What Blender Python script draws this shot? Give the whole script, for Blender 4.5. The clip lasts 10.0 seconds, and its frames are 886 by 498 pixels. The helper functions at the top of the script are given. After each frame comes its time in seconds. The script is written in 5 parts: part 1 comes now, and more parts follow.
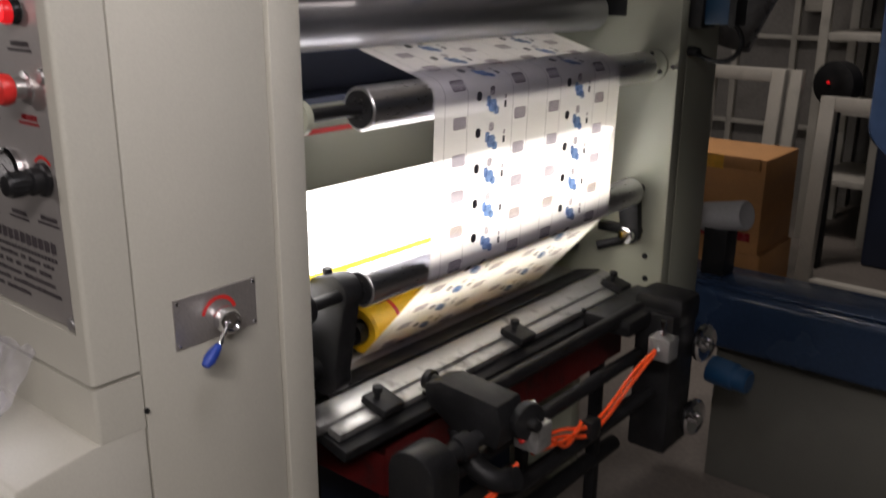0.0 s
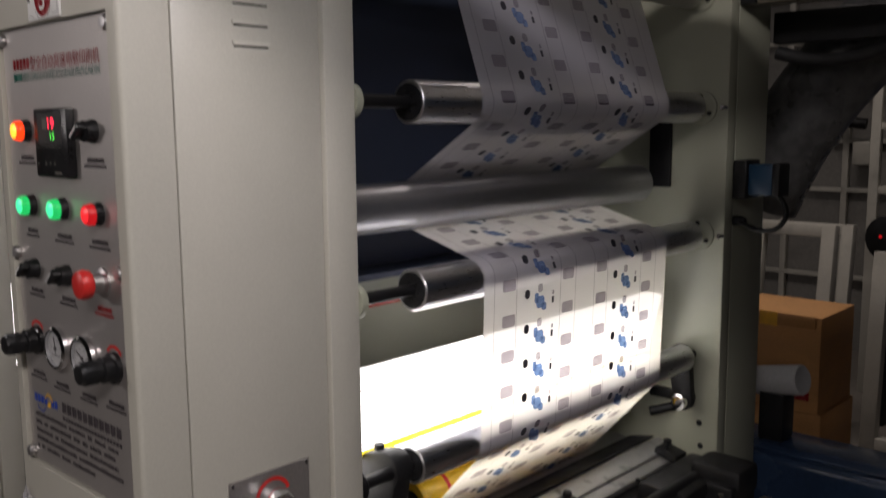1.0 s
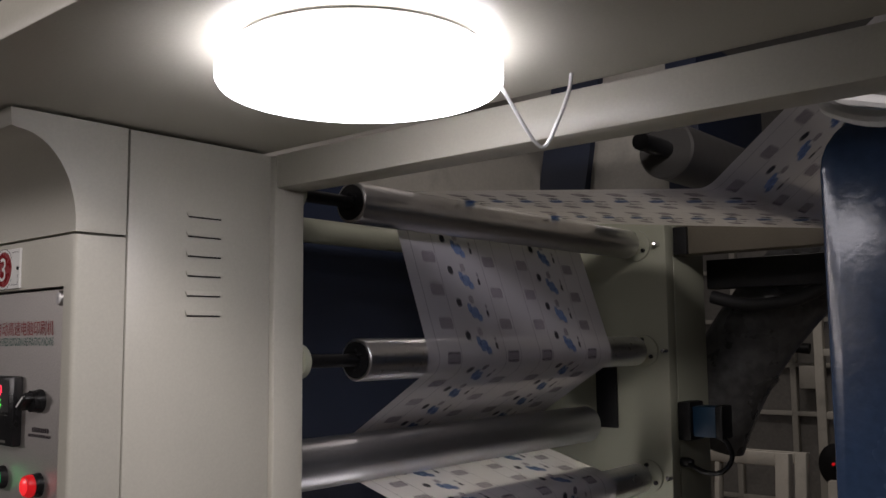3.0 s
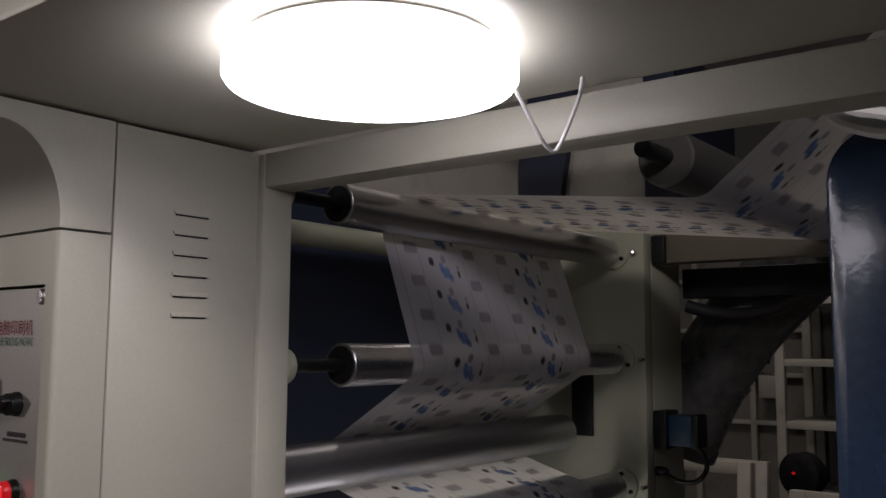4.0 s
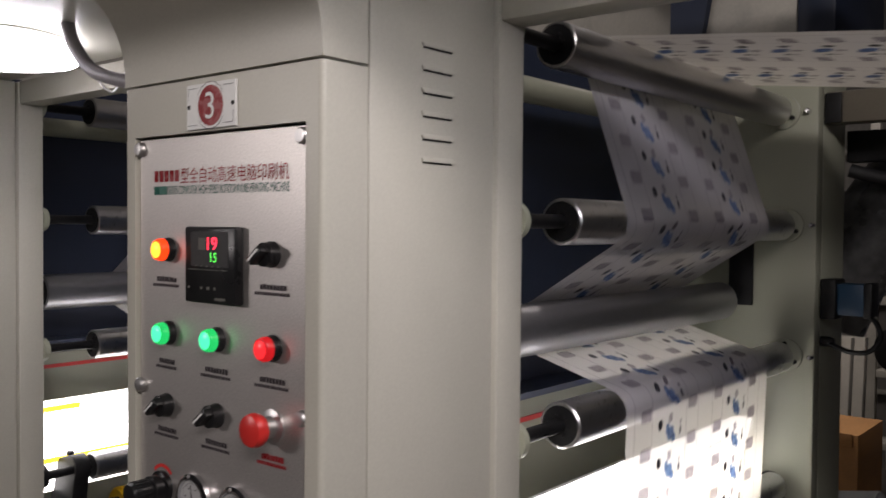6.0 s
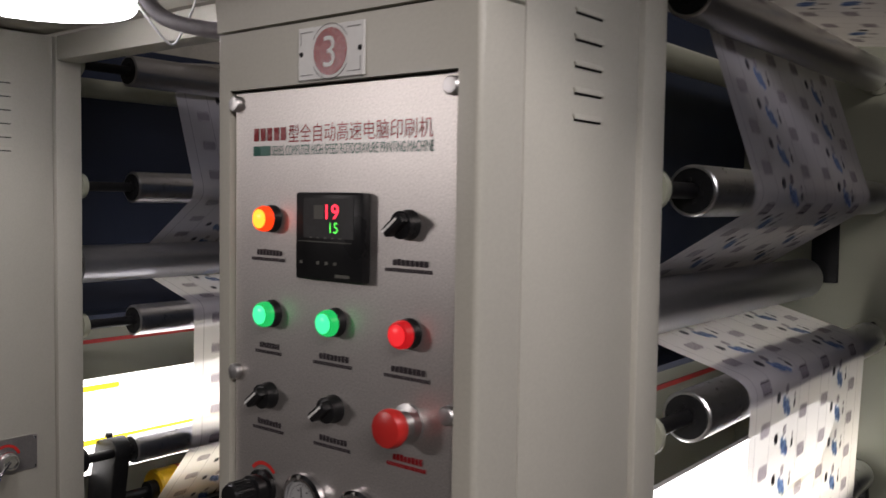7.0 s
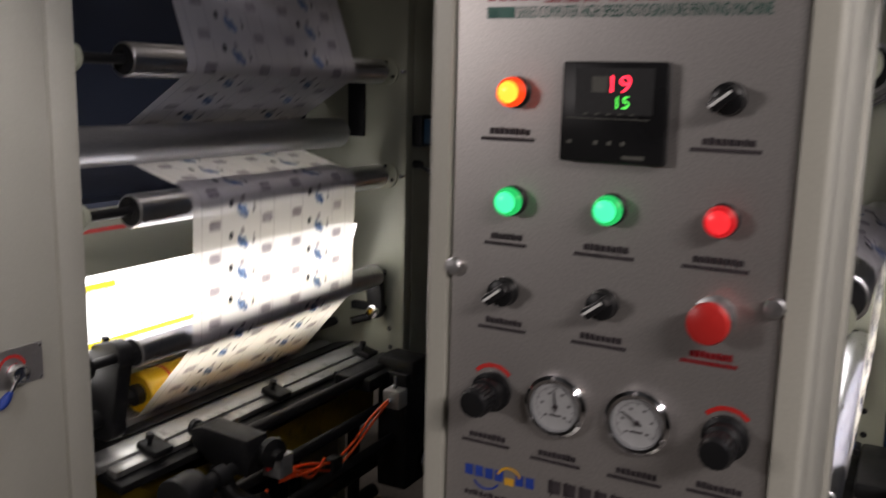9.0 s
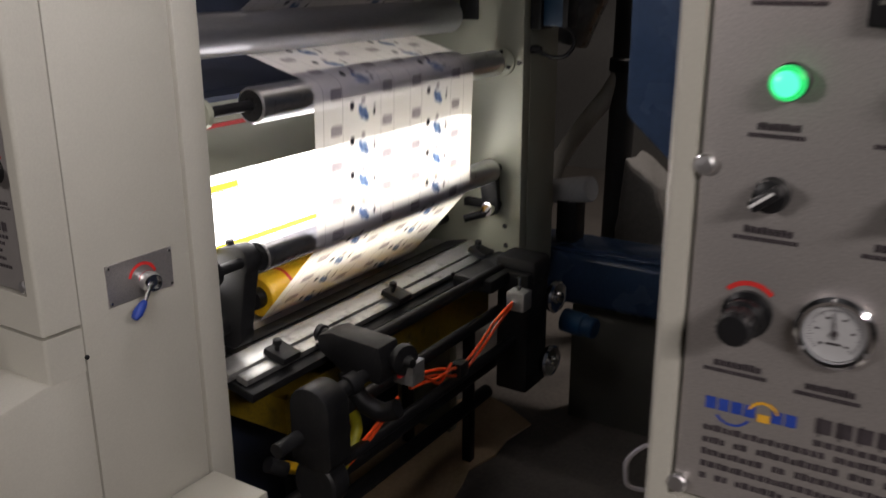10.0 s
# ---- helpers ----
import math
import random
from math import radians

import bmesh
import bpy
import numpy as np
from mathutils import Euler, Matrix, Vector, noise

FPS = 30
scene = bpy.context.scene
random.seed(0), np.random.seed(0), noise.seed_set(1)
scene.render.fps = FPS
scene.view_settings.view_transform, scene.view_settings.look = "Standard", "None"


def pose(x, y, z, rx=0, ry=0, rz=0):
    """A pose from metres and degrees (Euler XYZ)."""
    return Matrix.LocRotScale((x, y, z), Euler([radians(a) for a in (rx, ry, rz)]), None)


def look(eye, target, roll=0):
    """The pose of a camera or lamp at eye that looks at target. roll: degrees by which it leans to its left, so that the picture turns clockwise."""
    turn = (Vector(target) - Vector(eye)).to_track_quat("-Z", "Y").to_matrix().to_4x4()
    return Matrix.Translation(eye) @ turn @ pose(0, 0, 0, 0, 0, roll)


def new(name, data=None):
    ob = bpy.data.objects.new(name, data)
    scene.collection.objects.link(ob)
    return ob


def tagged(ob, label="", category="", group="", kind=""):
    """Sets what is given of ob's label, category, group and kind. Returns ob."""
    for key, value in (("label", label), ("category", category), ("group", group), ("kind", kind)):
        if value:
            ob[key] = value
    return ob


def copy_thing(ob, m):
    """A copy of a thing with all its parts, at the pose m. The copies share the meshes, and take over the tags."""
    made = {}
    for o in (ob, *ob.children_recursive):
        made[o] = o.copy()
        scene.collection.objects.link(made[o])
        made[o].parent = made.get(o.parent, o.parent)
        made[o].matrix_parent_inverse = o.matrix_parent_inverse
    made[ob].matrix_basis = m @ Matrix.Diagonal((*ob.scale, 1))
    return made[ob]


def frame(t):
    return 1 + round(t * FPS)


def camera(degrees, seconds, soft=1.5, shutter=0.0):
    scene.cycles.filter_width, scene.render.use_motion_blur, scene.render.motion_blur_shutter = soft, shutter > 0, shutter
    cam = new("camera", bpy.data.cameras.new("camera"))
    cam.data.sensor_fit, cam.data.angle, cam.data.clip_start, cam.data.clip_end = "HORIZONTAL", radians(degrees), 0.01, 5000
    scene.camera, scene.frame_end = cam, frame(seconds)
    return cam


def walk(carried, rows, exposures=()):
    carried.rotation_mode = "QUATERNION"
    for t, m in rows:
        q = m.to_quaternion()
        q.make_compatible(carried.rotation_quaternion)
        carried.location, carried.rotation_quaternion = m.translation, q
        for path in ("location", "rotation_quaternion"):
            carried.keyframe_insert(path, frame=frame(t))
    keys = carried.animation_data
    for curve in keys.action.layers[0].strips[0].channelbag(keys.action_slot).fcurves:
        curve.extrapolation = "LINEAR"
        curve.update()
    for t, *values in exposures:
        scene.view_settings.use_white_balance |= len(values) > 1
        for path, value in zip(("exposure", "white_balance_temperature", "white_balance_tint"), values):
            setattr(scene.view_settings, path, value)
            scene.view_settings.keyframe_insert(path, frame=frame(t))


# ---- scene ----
cam = camera(52.9, 10.0, 1.5, 0.5)
METRES, EYE, TILT, LEAN, TURN = 1.47, 1.45, 0.0, 0.0, 39.7
EXPOSURES = [(0.0, 0.27), (0.5, -0.05), (1.0, -0.08), (1.5, 0.0), (2.0, 0.55), (2.5, 0.15), (4.0, -0.53), (4.5, -0.12), (5.0, 0.5), (6.5, -0.12), (7.0, -0.22), (7.5, -0.25), (8.5, -0.35), (9.0, -0.05), (9.5, 0.28), (10.0, 0.40)]
ROWS = [
    (0.0, 0.0, 0.0, 0.0, 0.09, -17.0, -0.28),
    (0.5, 0.0016, -0.0049, 0.0223, 2.32, -12.73, -0.42),
    (1.0, 0.0031, -0.0196, 0.0454, 3.37, -7.82, 0.5),
    (1.5, 0.0095, -0.0316, 0.063, 3.2, -3.19, 1.04),
    (2.0, 0.0132, -0.0431, 0.0805, 2.32, 1.16, 0.89),
    (2.5, 0.0206, -0.0487, 0.0909, 1.47, 4.58, 0.62),
    (4.0, -0.0148, -0.0307, 0.0957, -2.02, 6.15, -0.28),
    (4.5, -0.0882, -0.01, 0.089, -4.43, 3.19, 0.09),
    (5.0, -0.1525, -0.0012, 0.0814, -2.93, 1.3, 0.43),
    (6.5, -0.2692, 0.0994, 0.064, 0.2, -2.5, -0.46),
    (7.0, -0.3332, 0.1526, 0.062, -0.65, -3.23, -0.86),
    (7.5, -0.3805, 0.1874, 0.0531, -2.65, -3.35, -2.06),
    (8.0, -0.4734, 0.2216, 0.0581, -7.94, -4.22, -1.72),
    (8.5, -0.5641, 0.2429, 0.0605, -12.6, -7.32, -0.62),
    (9.0, -0.6216, 0.2529, 0.0481, -11.27, -10.41, -1.39),
    (9.5, -0.6603, 0.2874, 0.0316, -7.06, -13.45, -1.13),
    (10.0, -0.7064, 0.3713, 0.0309, -7.3, -17.39, 0.19),
]
walk(cam, [(t, pose(0, 0, EYE, TILT, LEAN, TURN) @ pose(METRES * x, METRES * y, METRES * z, 90 + pitch, roll, yaw)) for t, x, y, z, yaw, pitch, roll in ROWS],
     exposures=[(t, stops, 6500, 17) for t, stops in EXPOSURES])

# ---- light ----
world = bpy.data.worlds.new("hall_dusk")
scene.world = world
world.use_nodes = True
world.node_tree.nodes["Background"].inputs[0].default_value = (0.75, 0.85, 1.0, 1)
world.node_tree.nodes["Background"].inputs[1].default_value = 0.035


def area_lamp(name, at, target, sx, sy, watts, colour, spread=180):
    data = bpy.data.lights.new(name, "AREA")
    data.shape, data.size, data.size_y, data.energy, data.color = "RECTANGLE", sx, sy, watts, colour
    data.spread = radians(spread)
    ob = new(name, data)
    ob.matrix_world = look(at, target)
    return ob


P = 1.368           # pitch of the printing units
SIDE = -1.007       # side face of the numbered control cabinet
# unseen lamps added over the aisle and at the back: panel sheen, fill
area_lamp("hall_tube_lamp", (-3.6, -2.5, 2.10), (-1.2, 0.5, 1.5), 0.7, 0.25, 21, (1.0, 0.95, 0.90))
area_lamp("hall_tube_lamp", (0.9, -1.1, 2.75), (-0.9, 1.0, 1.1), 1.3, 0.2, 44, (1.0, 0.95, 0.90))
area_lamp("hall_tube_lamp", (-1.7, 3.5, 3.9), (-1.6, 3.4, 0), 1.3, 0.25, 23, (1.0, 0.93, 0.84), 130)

# ---- materials ----
def nodes_of(name):
    m = bpy.data.materials.new(name)
    m.use_nodes = True
    nt = m.node_tree
    return m, nt, nt.nodes["Principled BSDF"]


def surface(name, colour, rough=0.5, metal=0.0, vary=0.12, scale=6.0, grain=0.1, grain_scale=220.0, stretch=(1, 1, 1), bump=0.05,
            stain=0.0, stain_colour=(0.1, 0.09, 0.08), coat=0.0, rough_vary=0.12, spec=0.5):
    """Paint, metal or the like: a colour with clouds, fine grain, stains and relief."""
    m, nt, b = nodes_of(name)
    N, L = nt.nodes, nt.links
    co = N.new("ShaderNodeTexCoord")
    mp = N.new("ShaderNodeMapping")
    mp.inputs["Scale"].default_value = stretch
    L.new(co.outputs["Object"], mp.inputs["Vector"])
    big = N.new("ShaderNodeTexNoise")
    big.inputs["Scale"].default_value, big.inputs["Detail"].default_value = scale, 5
    fine = N.new("ShaderNodeTexNoise")
    fine.inputs["Scale"].default_value, fine.inputs["Detail"].default_value = grain_scale, 3
    L.new(mp.outputs[0], big.inputs["Vector"])
    L.new(mp.outputs[0], fine.inputs["Vector"])
    ramp = N.new("ShaderNodeMapRange")
    ramp.inputs[1].default_value, ramp.inputs[2].default_value = 0.3, 0.7
    ramp.inputs[3].default_value, ramp.inputs[4].default_value = 1 - vary, 1 + vary
    L.new(big.outputs[0], ramp.inputs[0])
    ramp2 = N.new("ShaderNodeMapRange")
    ramp2.inputs[1].default_value, ramp2.inputs[2].default_value = 0.3, 0.7
    ramp2.inputs[3].default_value, ramp2.inputs[4].default_value = 1 - grain, 1 + grain
    L.new(fine.outputs[0], ramp2.inputs[0])
    mul = N.new("ShaderNodeMath")
    mul.operation = "MULTIPLY"
    L.new(ramp.outputs[0], mul.inputs[0])
    L.new(ramp2.outputs[0], mul.inputs[1])
    sc = N.new("ShaderNodeVectorMath")
    sc.operation = "SCALE"
    sc.inputs[0].default_value = colour
    L.new(mul.outputs[0], sc.inputs["Scale"])
    last = sc.outputs[0]
    if stain:
        spot = N.new("ShaderNodeTexNoise")
        spot.inputs["Scale"].default_value, spot.inputs["Detail"].default_value = scale * 2.3, 8
        L.new(co.outputs["Object"], spot.inputs["Vector"])
        sr = N.new("ShaderNodeMapRange")
        sr.inputs[1].default_value, sr.inputs[2].default_value = 0.56, 0.74
        sr.inputs[3].default_value, sr.inputs[4].default_value = 0, stain
        L.new(spot.outputs[0], sr.inputs[0])
        mix = N.new("ShaderNodeMix")
        mix.data_type = "RGBA"
        mix.inputs["B"].default_value = (*stain_colour, 1)
        for s in mix.inputs:
            if s.type == "RGBA" and s.name == "B":
                s.default_value = (*stain_colour, 1)
        L.new(sr.outputs[0], mix.inputs[0])
        L.new(last, mix.inputs[6])
        last = mix.outputs[2]
    L.new(last, b.inputs["Base Color"])
    rr = N.new("ShaderNodeMapRange")
    rr.inputs[1].default_value, rr.inputs[2].default_value = 0.3, 0.7
    rr.inputs[3].default_value, rr.inputs[4].default_value = max(rough - rough_vary, 0.03), min(rough + rough_vary, 1)
    L.new(fine.outputs[0] if metal else big.outputs[0], rr.inputs[0])
    L.new(rr.outputs[0], b.inputs["Roughness"])
    b.inputs["Metallic"].default_value = metal
    b.inputs["Coat Weight"].default_value = coat
    b.inputs["Specular IOR Level"].default_value = spec
    if bump:
        bp = N.new("ShaderNodeBump")
        bp.inputs["Strength"].default_value, bp.inputs["Distance"].default_value = bump, 0.002
        L.new(fine.outputs[0], bp.inputs["Height"])
        L.new(bp.outputs[0], b.inputs["Normal"])
    return m


def glow(name, colour, strength):
    m, nt, b = nodes_of(name)
    b.inputs["Base Color"].default_value = (*[min(c * 0.25 + 0.01, 0.9) for c in colour], 1)
    b.inputs["Emission Color"].default_value = (*colour, 1)
    b.inputs["Emission Strength"].default_value = strength
    b.inputs["Roughness"].default_value = 0.25
    return m


PAINT = surface("cream_grey_paint", (0.50, 0.485, 0.42), 0.36, 0, 0.05, 3, 0.03, 260, bump=0.10, stain=0.04, stain_colour=(0.33, 0.31, 0.26), rough_vary=0.03)
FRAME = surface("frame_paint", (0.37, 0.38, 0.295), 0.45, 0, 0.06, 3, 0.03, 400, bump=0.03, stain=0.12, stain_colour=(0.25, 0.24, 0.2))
STEEL = surface("brushed_steel", (0.56, 0.55, 0.55), 0.40, 1.0, 0.05, 4, 0.04, 160, (1, 1, 1), bump=0.0, rough_vary=0.06)
SATIN = surface("etched_aluminium_sheet", (0.56, 0.53, 0.51), 0.39, 0.8, 0.06, 5, 0.14, 480, (1, 1, 1), bump=0.0, stain=0.10, stain_colour=(0.3, 0.28, 0.27), rough_vary=0.03)
CHROME = surface("chromed_roller", (0.68, 0.68, 0.70), 0.30, 1.0, 0.03, 9, 0.03, 240, (1, 0.25, 1), bump=0.0, rough_vary=0.03)
BRIGHT = surface("polished_chrome", (0.75, 0.75, 0.77), 0.10, 1.0, 0.03, 6, 0.03, 200, bump=0.0, rough_vary=0.04)
ALU = surface("aluminium_rail", (0.45, 0.45, 0.44), 0.45, 0.8, 0.15, 9, 0.10, 180, (1, 0.3, 1), bump=0.04, stain=0.8)
ROLLER = surface("satin_aluminium_roller", (0.62, 0.61, 0.60), 0.34, 1.0, 0.04, 9, 0.04, 240, (1, 0.25, 1), bump=0.0, rough_vary=0.04)
DULL = surface("dull_grey_roller", (0.42, 0.42, 0.44), 0.36, 0.85, 0.06, 9, 0.05, 240, (1, 0.25, 1), bump=0.0, rough_vary=0.04)
LIME = surface("ink_stained_hose", (0.34, 0.31, 0.015), 0.45, 0, 0.3, 14, 0.1, 150, bump=0.1, stain=0.8, stain_colour=(0.03, 0.035, 0.01))
KRAFT = surface("pale_kraft_board", (0.46, 0.33, 0.20), 0.8, 0, 0.12, 3, 0.08, 90, bump=0.1, stain=0.35, stain_colour=(0.22, 0.14, 0.08))
DARKTAN = surface("dark_tan_paint", (0.15, 0.132, 0.10), 0.55, 0, 0.12, 4, 0.05, 200, bump=0.05, stain=0.3)
DEEPBLUE = surface("dark_blue_plastic", (0.008, 0.035, 0.075), 0.4, 0, 0.1, 10, 0.06, 200, bump=0.03)
# mid grey with random darker spots, for the lattice backing and the sack
MOTTLED_GREY = surface("mottled_grey_paint", (0.20, 0.19, 0.175), 0.75, 0, 0.2, 1.5, 0.1, 60, bump=0.1, stain=0.6, stain_colour=(0.08, 0.075, 0.07))
BLACK = surface("black_oxide_iron", (0.010, 0.010, 0.011), 0.5, 0.0, 0.3, 14, 0.2, 180, bump=0.1, stain=0.4, stain_colour=(0.032, 0.029, 0.026), spec=0.3)
SHADED_STEEL = surface("shaded_steel_roller", (0.05, 0.048, 0.046), 0.5, 0.0, 0.15, 8, 0.05, 200, bump=0.02)
RUBBER = surface("black_rubber", (0.02, 0.02, 0.021), 0.55, 0, 0.2, 10, 0.15, 200, bump=0.05)
NAVY = surface("dark_blue_paint", (0.018, 0.026, 0.052), 0.5, 0, 0.15, 3, 0.06, 260, bump=0.05)
BLUE = surface("blue_hammer_paint", (0.022, 0.040, 0.080), 0.22, 0, 0.12, 4, 0.10, 90, bump=0.2, spec=0.35)
YELLOW = surface("yellow_cylinder", (0.80, 0.47, 0.015), 0.35, 0, 0.06, 8, 0.04, 120, bump=0.02, stain=0.15, stain_colour=(0.5, 0.2, 0.02))
WHITE = surface("white_enamel", (0.78, 0.78, 0.76), 0.33, 0, 0.03, 3, 0.02, 200, bump=0.02)
CARD = surface("brown_cardboard", (0.46, 0.23, 0.085), 0.8, 0, 0.10, 4, 0.10, 90, (1, 1, 4), bump=0.1, stain=0.25, stain_colour=(0.2, 0.11, 0.05))
CONCRETE = surface("worn_concrete", (0.15, 0.132, 0.115), 0.62, 0, 0.18, 1.2, 0.15, 60, bump=0.2, stain=0.5, stain_colour=(0.05, 0.045, 0.04))
WALLP = surface("grimy_wall_paint", (0.15, 0.145, 0.135), 0.75, 0, 0.10, 0.8, 0.06, 60, bump=0.1, stain=0.35, stain_colour=(0.2, 0.2, 0.19))
ROOFM = surface("roof_sheet", (0.16, 0.17, 0.18), 0.6, 0, 0.1, 1.0, 0.05, 60, bump=0.1)
LAMPGLOW = glow("opal_lamp", (0.985, 0.975, 1.0), 10.8)
RED = surface("red_plastic", (0.62, 0.03, 0.025), 0.38, 0, 0.05, 8, 0.03, 150, bump=0.01)
TUBE = surface("orange_air_tube", (0.95, 0.10, 0.02), 0.3, 0, 0.05, 8, 0.03, 150, bump=0.0)
INK = surface("dark_print", (0.055, 0.045, 0.05), 0.6, 0.2, 0.2, 60, 0.2, 300, bump=0)
REDINK = surface("red_print", (0.27, 0.02, 0.025), 0.28, 0, 0.12, 60, 0.1, 300, bump=0)
GREENINK = surface("green_print", (0.03, 0.13, 0.10), 0.28, 0, 0.12, 60, 0.1, 300, bump=0)
BLUEINK = surface("blue_print", (0.02, 0.06, 0.36), 0.5, 0, 0.1, 60, 0.1, 300, bump=0)
GOLDINK = surface("gold_print", (0.75, 0.40, 0.03), 0.5, 0, 0.1, 60, 0.1, 300, bump=0)
PLASTIC = surface("black_plastic", (0.012, 0.012, 0.013), 0.35, 0, 0.15, 10, 0.08, 300, bump=0.02, spec=0.32)
CABLE = surface("white_cable", (0.7, 0.7, 0.7), 0.45, 0, 0.03, 10, 0.03, 300, bump=0)
SKYBLUE = surface("blue_motor_paint", (0.012, 0.055, 0.13), 0.4, 0, 0.1, 10, 0.06, 200, bump=0.05)
OLIVE = surface("grey_green_machine_paint", (0.10, 0.098, 0.085), 0.5, 0, 0.12, 3, 0.06, 200, bump=0.08, stain=0.35, stain_colour=(0.06, 0.055, 0.05))

VIOLET = surface("grey_violet_print", (0.30, 0.28, 0.30), 0.6, 0, 0.08, 60, 0.06, 300, bump=0)
REDSTAIN = surface("red_ink_stained_steel", (0.10, 0.008, 0.008), 0.5, 0.2, 0.3, 7, 0.2, 150, bump=0.15, stain=0.95, stain_colour=(0.014, 0.012, 0.012))
STAINED = surface("ink_stained_steel", (0.24, 0.16, 0.012), 0.5, 0.2, 0.3, 7, 0.2, 150, bump=0.15, stain=0.7, stain_colour=(0.02, 0.018, 0.016))
PAPER = surface("white_paper", (0.42, 0.42, 0.42), 0.7, 0, 0.06, 6, 0.05, 100, bump=0.1)
DUCT = surface("grey_wrapped_duct", (0.075, 0.075, 0.075), 0.32, 0.0, 0.3, 9, 0.3, 38, bump=1.0, stain=0.5, stain_colour=(0.03, 0.03, 0.03))
RACKW = surface("pale_steel_rack", (0.44, 0.42, 0.37), 0.5, 0, 0.1, 4, 0.05, 120, bump=0.05, stain=0.4, stain_colour=(0.2, 0.19, 0.17))
LED_ORANGE = glow("amber_lens", (1.0, 0.05, 0.004), 1.5)
CORE_ORANGE = glow("amber_bulb", (1.0, 0.42, 0.03), 2.2)
CORE_GREEN = glow("green_bulb", (0.05, 1.0, 0.40), 1.3)
CORE_RED = glow("red_bulb", (1.0, 0.03, 0.035), 0.95)
LED_GREEN = glow("green_lens", (0.0, 0.62, 0.13), 0.9)
# emission for the bright white area behind the film, assumed a light box
GLOW_SHEET = glow("glowing_white_sheet", (1.0, 0.985, 0.93), 4.4)
# yellow stain given its own glow, for light coming through the sheet
YELLOW_LIT = glow("glowing_yellow_stain", (1.0, 0.80, 0.05), 1.7)
LED_RED = glow("red_lens", (0.75, 0.008, 0.012), 0.6)
DIGIT_RED = glow("red_digits", (1.0, 0.03, 0.06), 3.0)
DIGIT_GREEN = glow("green_digits", (0.1, 1.0, 0.1), 1.5)


def film_material():
    """Thin milky film: part see-through, part scattering, with a soft sheen."""
    m, nt, b = nodes_of("milky_film")
    N, L = nt.nodes, nt.links
    out = [n for n in N if n.type == "OUTPUT_MATERIAL"][0]
    co = N.new("ShaderNodeTexCoord")
    no = N.new("ShaderNodeTexNoise")
    no.inputs["Scale"].default_value, no.inputs["Detail"].default_value = 5, 4
    L.new(co.outputs["Object"], no.inputs["Vector"])
    mr = N.new("ShaderNodeMapRange")
    mr.inputs[1].default_value, mr.inputs[2].default_value = 0.3, 0.7
    mr.inputs[3].default_value, mr.inputs[4].default_value = 0.10, 0.16
    L.new(no.outputs[0], mr.inputs[0])
    b.inputs["Base Color"].default_value = (0.80, 0.795, 0.93, 1)
    b.inputs["Roughness"].default_value = 0.38
    tl = N.new("ShaderNodeBsdfTranslucent")
    tl.inputs["Color"].default_value = (0.88, 0.84, 0.72, 1)
    tr = N.new("ShaderNodeBsdfTransparent")
    m1, m2 = N.new("ShaderNodeMixShader"), N.new("ShaderNodeMixShader")
    m1.inputs[0].default_value = 0.50
    L.new(b.outputs[0], m1.inputs[1])
    L.new(tl.outputs[0], m1.inputs[2])
    L.new(mr.outputs[0], m2.inputs[0])
    L.new(m1.outputs[0], m2.inputs[1])
    L.new(tr.outputs[0], m2.inputs[2])
    L.new(m2.outputs[0], out.inputs["Surface"])
    bp = N.new("ShaderNodeBump")
    bp.inputs["Strength"].default_value, bp.inputs["Distance"].default_value = 0.15, 0.01
    L.new(no.outputs[0], bp.inputs["Height"])
    L.new(bp.outputs[0], b.inputs["Normal"])
    return m


FILM = film_material()


def wrap_material():
    """Clear crumpled packing film: mostly see-through, with glints."""
    m, nt, b = nodes_of("clear_packing_film")
    N, L = nt.nodes, nt.links
    out = [n for n in N if n.type == "OUTPUT_MATERIAL"][0]
    b.inputs["Base Color"].default_value = (0.62, 0.60, 0.66, 1)
    b.inputs["Roughness"].default_value = 0.16
    tr, mix = N.new("ShaderNodeBsdfTransparent"), N.new("ShaderNodeMixShader")
    co, no, mr = N.new("ShaderNodeTexCoord"), N.new("ShaderNodeTexNoise"), N.new("ShaderNodeMapRange")
    no.inputs["Scale"].default_value, no.inputs["Detail"].default_value = 24, 4
    L.new(co.outputs["Object"], no.inputs["Vector"])
    mr.inputs[1].default_value, mr.inputs[2].default_value = 0.35, 0.65
    mr.inputs[3].default_value, mr.inputs[4].default_value = 0.80, 0.55
    L.new(no.outputs[0], mr.inputs[0])
    L.new(mr.outputs[0], mix.inputs[0])
    L.new(b.outputs[0], mix.inputs[1])
    L.new(tr.outputs[0], mix.inputs[2])
    L.new(mix.outputs[0], out.inputs["Surface"])
    return m


WRAP = wrap_material()


